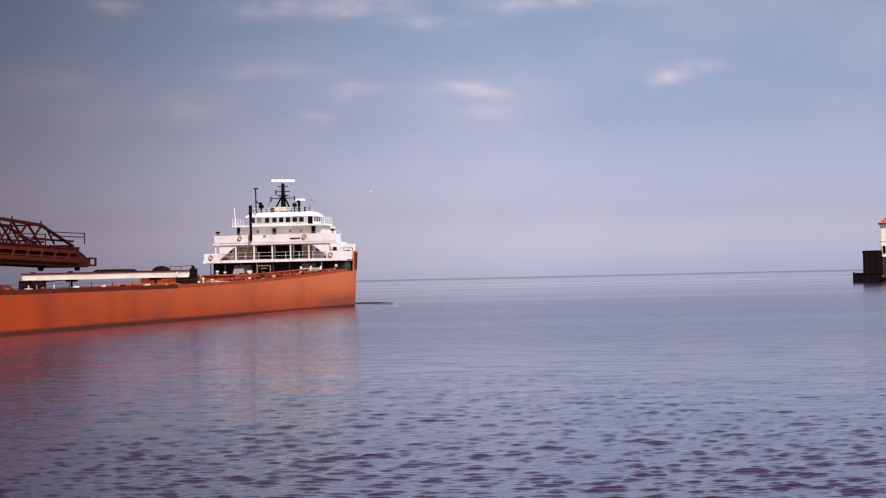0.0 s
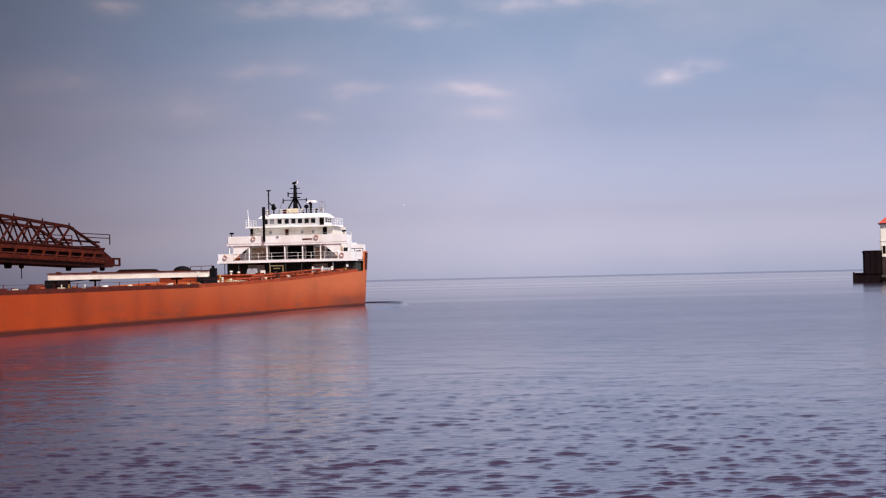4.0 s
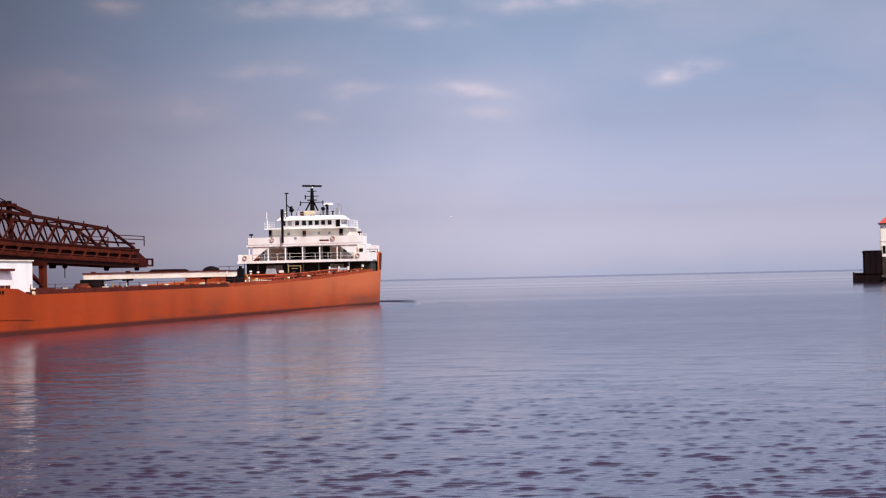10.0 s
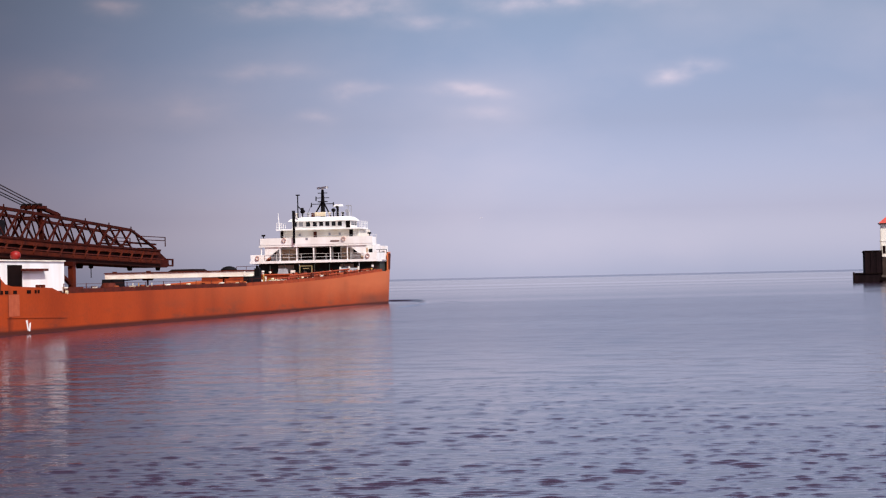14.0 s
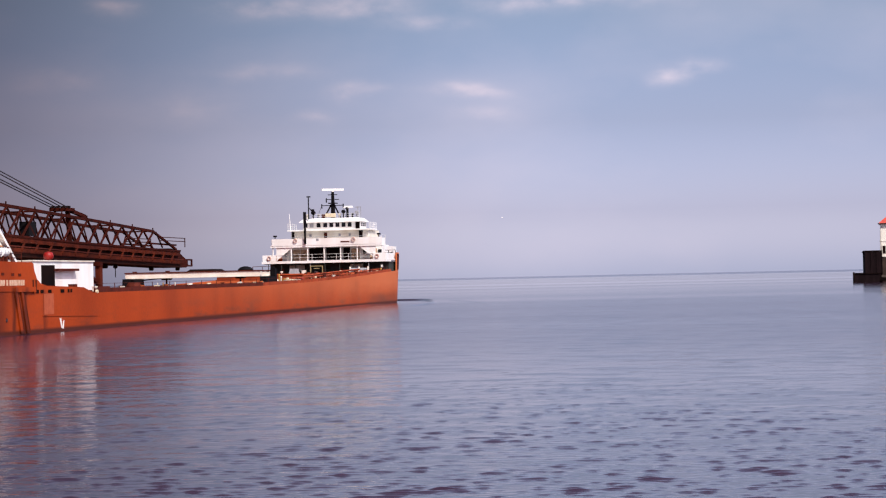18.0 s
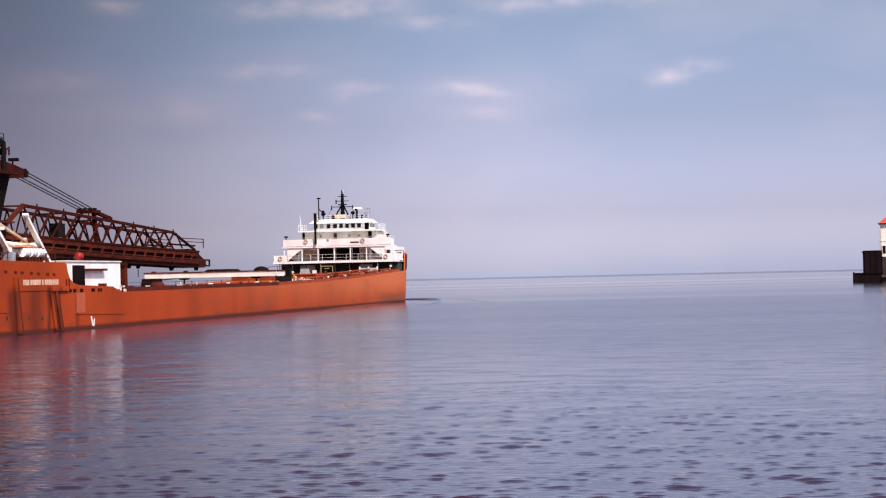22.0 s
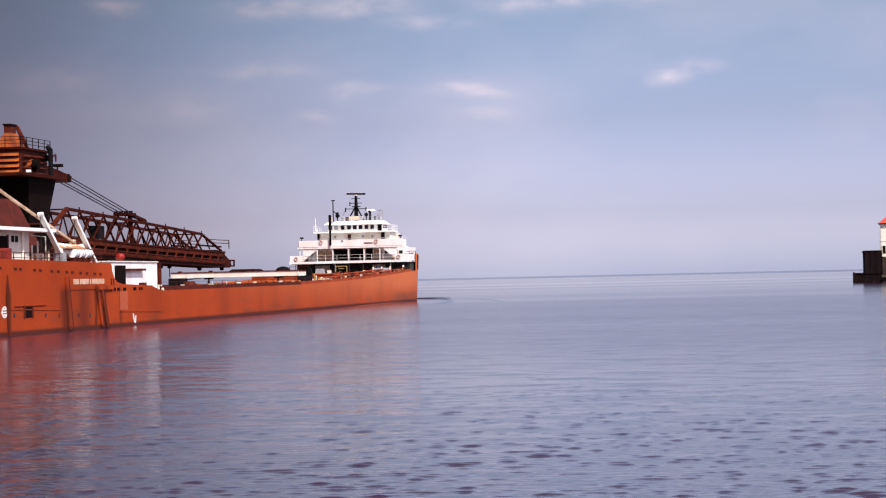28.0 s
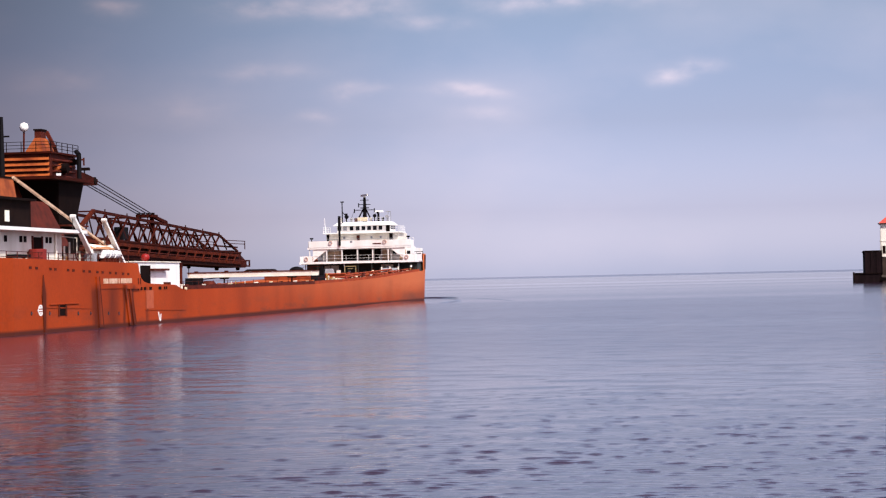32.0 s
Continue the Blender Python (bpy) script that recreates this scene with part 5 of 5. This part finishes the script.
        hw = 1.15 * max(0.05, 1 - abs(s) ** 2.6)
        secs.append([(9.2 + hw * c, -168.2 + s * 3.6, 7.1 + z + 0.22 * s * s) for c, z in ((-1, 0.35), (-0.8, -0.2), (0, -0.5), (0.8, -0.2), (1, 0.35), (0.6, 0.75), (-0.6, 0.75))])
    for q in secs:
        g.v += q
    g.f = [(i * 7 + k, i * 7 + (k + 1) % 7, (i + 1) * 7 + (k + 1) % 7, (i + 1) * 7 + k) for i in range(8) for k in range(7)] + [tuple(range(7)), tuple(range(56, 63))]
    lb = part("lifeboat", g, OLD_WHITE, boat, "white covered lifeboat in its davits", smooth=True)
    part("gunwale", Geo().box(8.1, 10.3, -171.2, -165.2, 7.4, 7.5), DARK_RED, lb)
    cover = Geo()
    for k in range(9):
        s = -1 + k / 4
        hw = 1.2 * max(0.06, 1 - abs(s) ** 2.6)
        cover.v += [(9.2 + hw * cx, -168.2 + s * 3.7, 7.5 + z * (1 - 0.4 * s * s) + 0.1 * s * s) for cx, z in ((-1, 0), (-0.6, 0.32), (0, 0.52), (0.6, 0.32), (1, 0))]
    cover.f = [(i * 5 + k, i * 5 + k + 1, (i + 1) * 5 + k + 1, (i + 1) * 5 + k) for i in range(8) for k in range(4)]
    part("boat_cover", cover, TARP, lb, "buff canvas boat cover", smooth=True)
    part("chock", Geo().box(8.6, 9.9, -171.5, -171.1, 5.4, 6.7).box(8.6, 9.9, -167.6, -167.2, 5.4, 6.7), BLACK, lb)
    for y in (-169.8, -168.2, -166.6):
        raft = part("life_raft", Geo().tube((10.25, y - 0.62, 7.05), (10.25, y + 0.62, 7.05), 0.40, n=14), WHITE, boat, smooth=False)
        for q in (-0.3, 0.3):
            part("strap", Geo().tube((10.25, y + q - 0.04, 7.05), (10.25, y + q + 0.04, 7.05), 0.42, n=14), GREY, raft)
        part("cradle", Geo().box(10.0, 10.5, y - 0.5, y - 0.3, 6.2, 6.8).box(10.0, 10.5, y + 0.3, y + 0.5, 6.2, 6.8), DARK_RED, raft)
        aboard(raft, "life raft", "white life raft canister in a cradle on the rail", "life rafts on the poop")
    c = part("stores_crane", Geo().tube((9.0, -166.8, 5.4), (9.0, -166.8, 8.4), 0.3, n=10), OLD_WHITE, boat, "white stores crane with a long inclined jib")
    for dx, dz in ((-0.25, 0.18), (0.25, -0.18)):
        part("jib_chord", Geo().bar((9.0 + dx, -166.8, 8.2 + dz), (9.0 + dx, -189.2, 13.4 + dz), 0.2), JIB_TAN, c)
    for k in range(12):
        q = k / 12
        y, z = -166.8 - 22.4 * q, 8.2 + 5.2 * q
        part("jib_lace", Geo().bar((8.7, y, z + 0.25), (9.3, y - 1.8, z + 0.15), 0.1), JIB_TAN, c)
    for i in range(9):
        y = -176.5 + i * 1.9
        part("poop_gear", Geo().taper((6.9, 8.4, y, y + 1.1), (7.2, 8.0, y + 0.2, y + 0.9), 5.4, 6.6 + 0.25 * (i % 3)), (SOOT_SHADE, YELLOW, OLD_WHITE, DARK_RED, GREY)[i % 5], boat)


def set_loose(boat):
    """Names the things that rest on or hang from the boat."""
    loose = {"unloading_boom": ("boom", "long dark red latticed unloading boom above the deck"),
             "lifeboat": ("lifeboat", "white lifeboat with a buff canvas cover in davits"),
             "stores_crane": ("crane", "white stores crane with a long inclined jib"),
             "red_float": ("float", "bright red round float on the cabin roof"),
             "mooring_buoy": ("buoy", "cream mooring buoy standing on the deck"),
             "yellow_reel": ("reel", "yellow hose reel on the red deck"),
             "white_locker": ("locker", "small white locker on the red deck"),
             "red_drum": ("drum", "dark red drum standing on the poop deck"),
             "black_bench": ("bench", "black bench standing on the poop deck"),
             "winch": ("winch", "dark red deck winch with a drum"),
             "mooring_winch": ("winch", "grey mooring winch under the forecastle deck")}
    for ob in list(boat.children):
        kind = ob.name.split(".")[0]
        if kind in loose:
            aboard(ob, *loose[kind])
        elif kind == "white_drum":
            aboard(ob, "drum", "white drum standing on the red deck", "white drums on the deck")
        elif kind == "gear_locker":
            aboard(ob, "locker", "pale gear locker under the forecastle deck", "gear lockers")


def build_boat():
    boat = tagged(new("lake_freighter"), "long red-brown lake freighter with white forward pilothouse and unloading boom", "ship")
    build_hull(boat)
    build_forward_house(boat)
    build_main_deck(boat)
    build_boom(boat)
    build_tower(boat)
    build_after_house(boat)
    set_loose(boat)
    return boat


freighter = build_boat()
scanner_mount = part("radar_scanner", Geo().box(-1.9, 1.9, -0.14, 0.0, -0.02, 0.34), WHITE, freighter, "long white turning radar scanner")
part("scanner_back", Geo().box(-1.88, 1.88, 0.0, 0.14, 0.0, 0.32), BLACK, scanner_mount)
part("scanner_hub", Geo().lathe(0, 0, [(0.22, -0.4), (0.18, 0.0)], 8), OLD_WHITE, scanner_mount)


def build_bow_wave():
    """The crest that the bow pushes up, and its outer ripple."""
    wave = tagged(new("bow_wave"), "smooth dark bow wave curling off the stem", "wave")
    for k, (line, high, wide) in enumerate((([(0.5, 29), (4, 36), (9, 31), (13, 22), (16, 11), (18.5, -2), (20.5, -16), (21.5, -30), (21.0, -40)], 0.42, 0.55),
                                            ([(16, 24), (21, 10), (26, -8), (31, -28), (35, -46)], 0.12, 0.3),
                                            ([(11.2, -5), (11.6, -30), (12.0, -62)], 0.2, 0.7))):
        pts = [Vector((x, y, 0)) for x, y in line]
        fine = []
        for i in range(len(pts) - 1):
            p0, p1, p2, p3 = pts[max(i - 1, 0)], pts[i], pts[i + 1], pts[min(i + 2, len(pts) - 1)]
            for s in range(8):
                t = s / 8
                fine.append(0.5 * ((2 * p1) + (p2 - p0) * t + (2 * p0 - 5 * p1 + 4 * p2 - p3) * t * t + (3 * p1 - p0 - 3 * p2 + p3) * t ** 3))
        fine.append(pts[-1])
        g = Geo()
        n = len(fine)
        cross = [(-1, -0.06), (-0.6, 0.12), (-0.25, 0.75), (0, 1), (0.25, 0.75), (0.6, 0.12), (1, -0.06)]
        for i, q in enumerate(fine):
            d = (fine[min(i + 1, n - 1)] - fine[max(i - 1, 0)]).normalized()
            side = Vector((d.y, -d.x, 0))
            taper = math.sin(math.pi * (i + 0.15) / (n - 0.7)) ** 0.6
            g.v += [tuple(q + side * wide * c + Vector((0, 0, high * taper * z - 0.02))) for c, z in cross]
        g.f = [(i * 7 + j, i * 7 + j + 1, (i + 1) * 7 + j + 1, (i + 1) * 7 + j) for i in range(n - 1) for j in range(6)]
        part("crest", g, WAVE, wave, smooth=True)
    return wave


def build_gull():
    gull = tagged(new("gull"), "white gull gliding over the lake", "bird")
    body = Geo()
    body.v, n = [], 8
    for y, r in ((-0.28, 0.02), (-0.15, 0.06), (0.0, 0.09), (0.15, 0.07), (0.24, 0.05), (0.30, 0.015)):
        body.v += [(r * math.cos(2 * math.pi * i / n), y, r * math.sin(2 * math.pi * i / n)) for i in range(n)]
    body.f = [(k * n + i, k * n + (i + 1) % n, (k + 1) * n + (i + 1) % n, (k + 1) * n + i) for k in range(5) for i in range(n)]
    part("body", body, WHITE, gull, smooth=True)
    for s in (-1, 1):
        part("wing", Geo().face_block([(s * 0.05, 0.10, 0.03), (s * 0.05, -0.10, 0.03), (s * 0.35, -0.06, 0.13), (s * 0.35, 0.12, 0.13), (s * 0.72, -0.10, 0.08), (s * 0.70, 0.0, 0.08),
                                       (s * 0.05, 0.10, 0.05), (s * 0.05, -0.10, 0.05), (s * 0.35, -0.06, 0.15), (s * 0.35, 0.12, 0.15), (s * 0.72, -0.10, 0.09), (s * 0.70, 0.0, 0.09)],
                                      [(0, 1, 2, 3), (3, 2, 4, 5), (9, 8, 7, 6), (11, 10, 8, 9), (0, 3, 9, 6), (1, 7, 8, 2), (3, 5, 11, 9), (2, 8, 10, 4), (5, 4, 10, 11)]), WHITE, gull)
    part("tail", Geo().taper((-0.05, 0.05, -0.38, -0.24), (-0.04, 0.04, -0.36, -0.24), -0.01, 0.02), WHITE, gull)
    part("bill", Geo().tube((0, 0.29, 0), (0, 0.36, -0.01), 0.015, 0.004, n=5), YELLOW, gull)
    return gull


bow_wave = build_bow_wave()
gull = build_gull()


# ---- what moves ----
def boat_pose(t, z=0.0):
    return pose(-25.091 + 0.31745 * t - 9.644e-5 * t * t, 302.4 + 1.95309 * t - 1.1897e-3 * t * t, z, 0, 0, -math.degrees(0.17374 - 0.011293 * t / 32.0))


GULL_PATH = [(0, -19.6, 560, 28.0), (0.5, -17.1, 560, 27.4), (1, -13.8, 560, 26.9), (1.5, -12.7, 560, 26.6), (2.5, -12.1, 560, 26.4), (3.5, -11.1, 560, 25.0), (5.5, -8.5, 560, 22.4), (6.5, -7.4, 560, 22.4), (7.5, -7.1, 560, 21.8), (8, -6.8, 560, 21.6), (8.5, -4.9, 560, 21.2), (9, -1.7, 560, 20.7), (9.5, -0.6, 560, 20.8), (10.5, 6.0, 580, 20.8), (11.5, 7.7, 600, 21.2), (14.5, 13.0, 620, 21.8), (18.5, 18.9, 640, 22.4), (19.5, 19.8, 660, 23.0), (20, 26.1, 680, 22.3), (21.5, 25.5, 700, 23.6), (25, 44.3, 900, 28.7), (32, 132.2, 1600, 50.2)]


def motions():
    times = [i * 2.0 for i in range(17)]
    walk(freighter, [(t, boat_pose(t)) for t in times])
    walk(bow_wave, [(t, boat_pose(t)) for t in times])
    for ob, place in ABOARD:
        walk(ob, [(t, boat_pose(t) @ place) for t in times])
    turns = [i * 0.25 for i in range(129)]
    walk(scanner_mount, [(t, pose(0, 6, 19.1, 0, 0, -360 * (t - 9.19) / 2.243)) for t in turns])
    walk(water, [(0.0, pose(0, 0, 0)), (SECONDS, pose(3.0, -14.0, 0))])
    walk(gull, [(t, pose(x, y, z, 0, 8, -75)) for t, x, y, z in GULL_PATH])


motions()
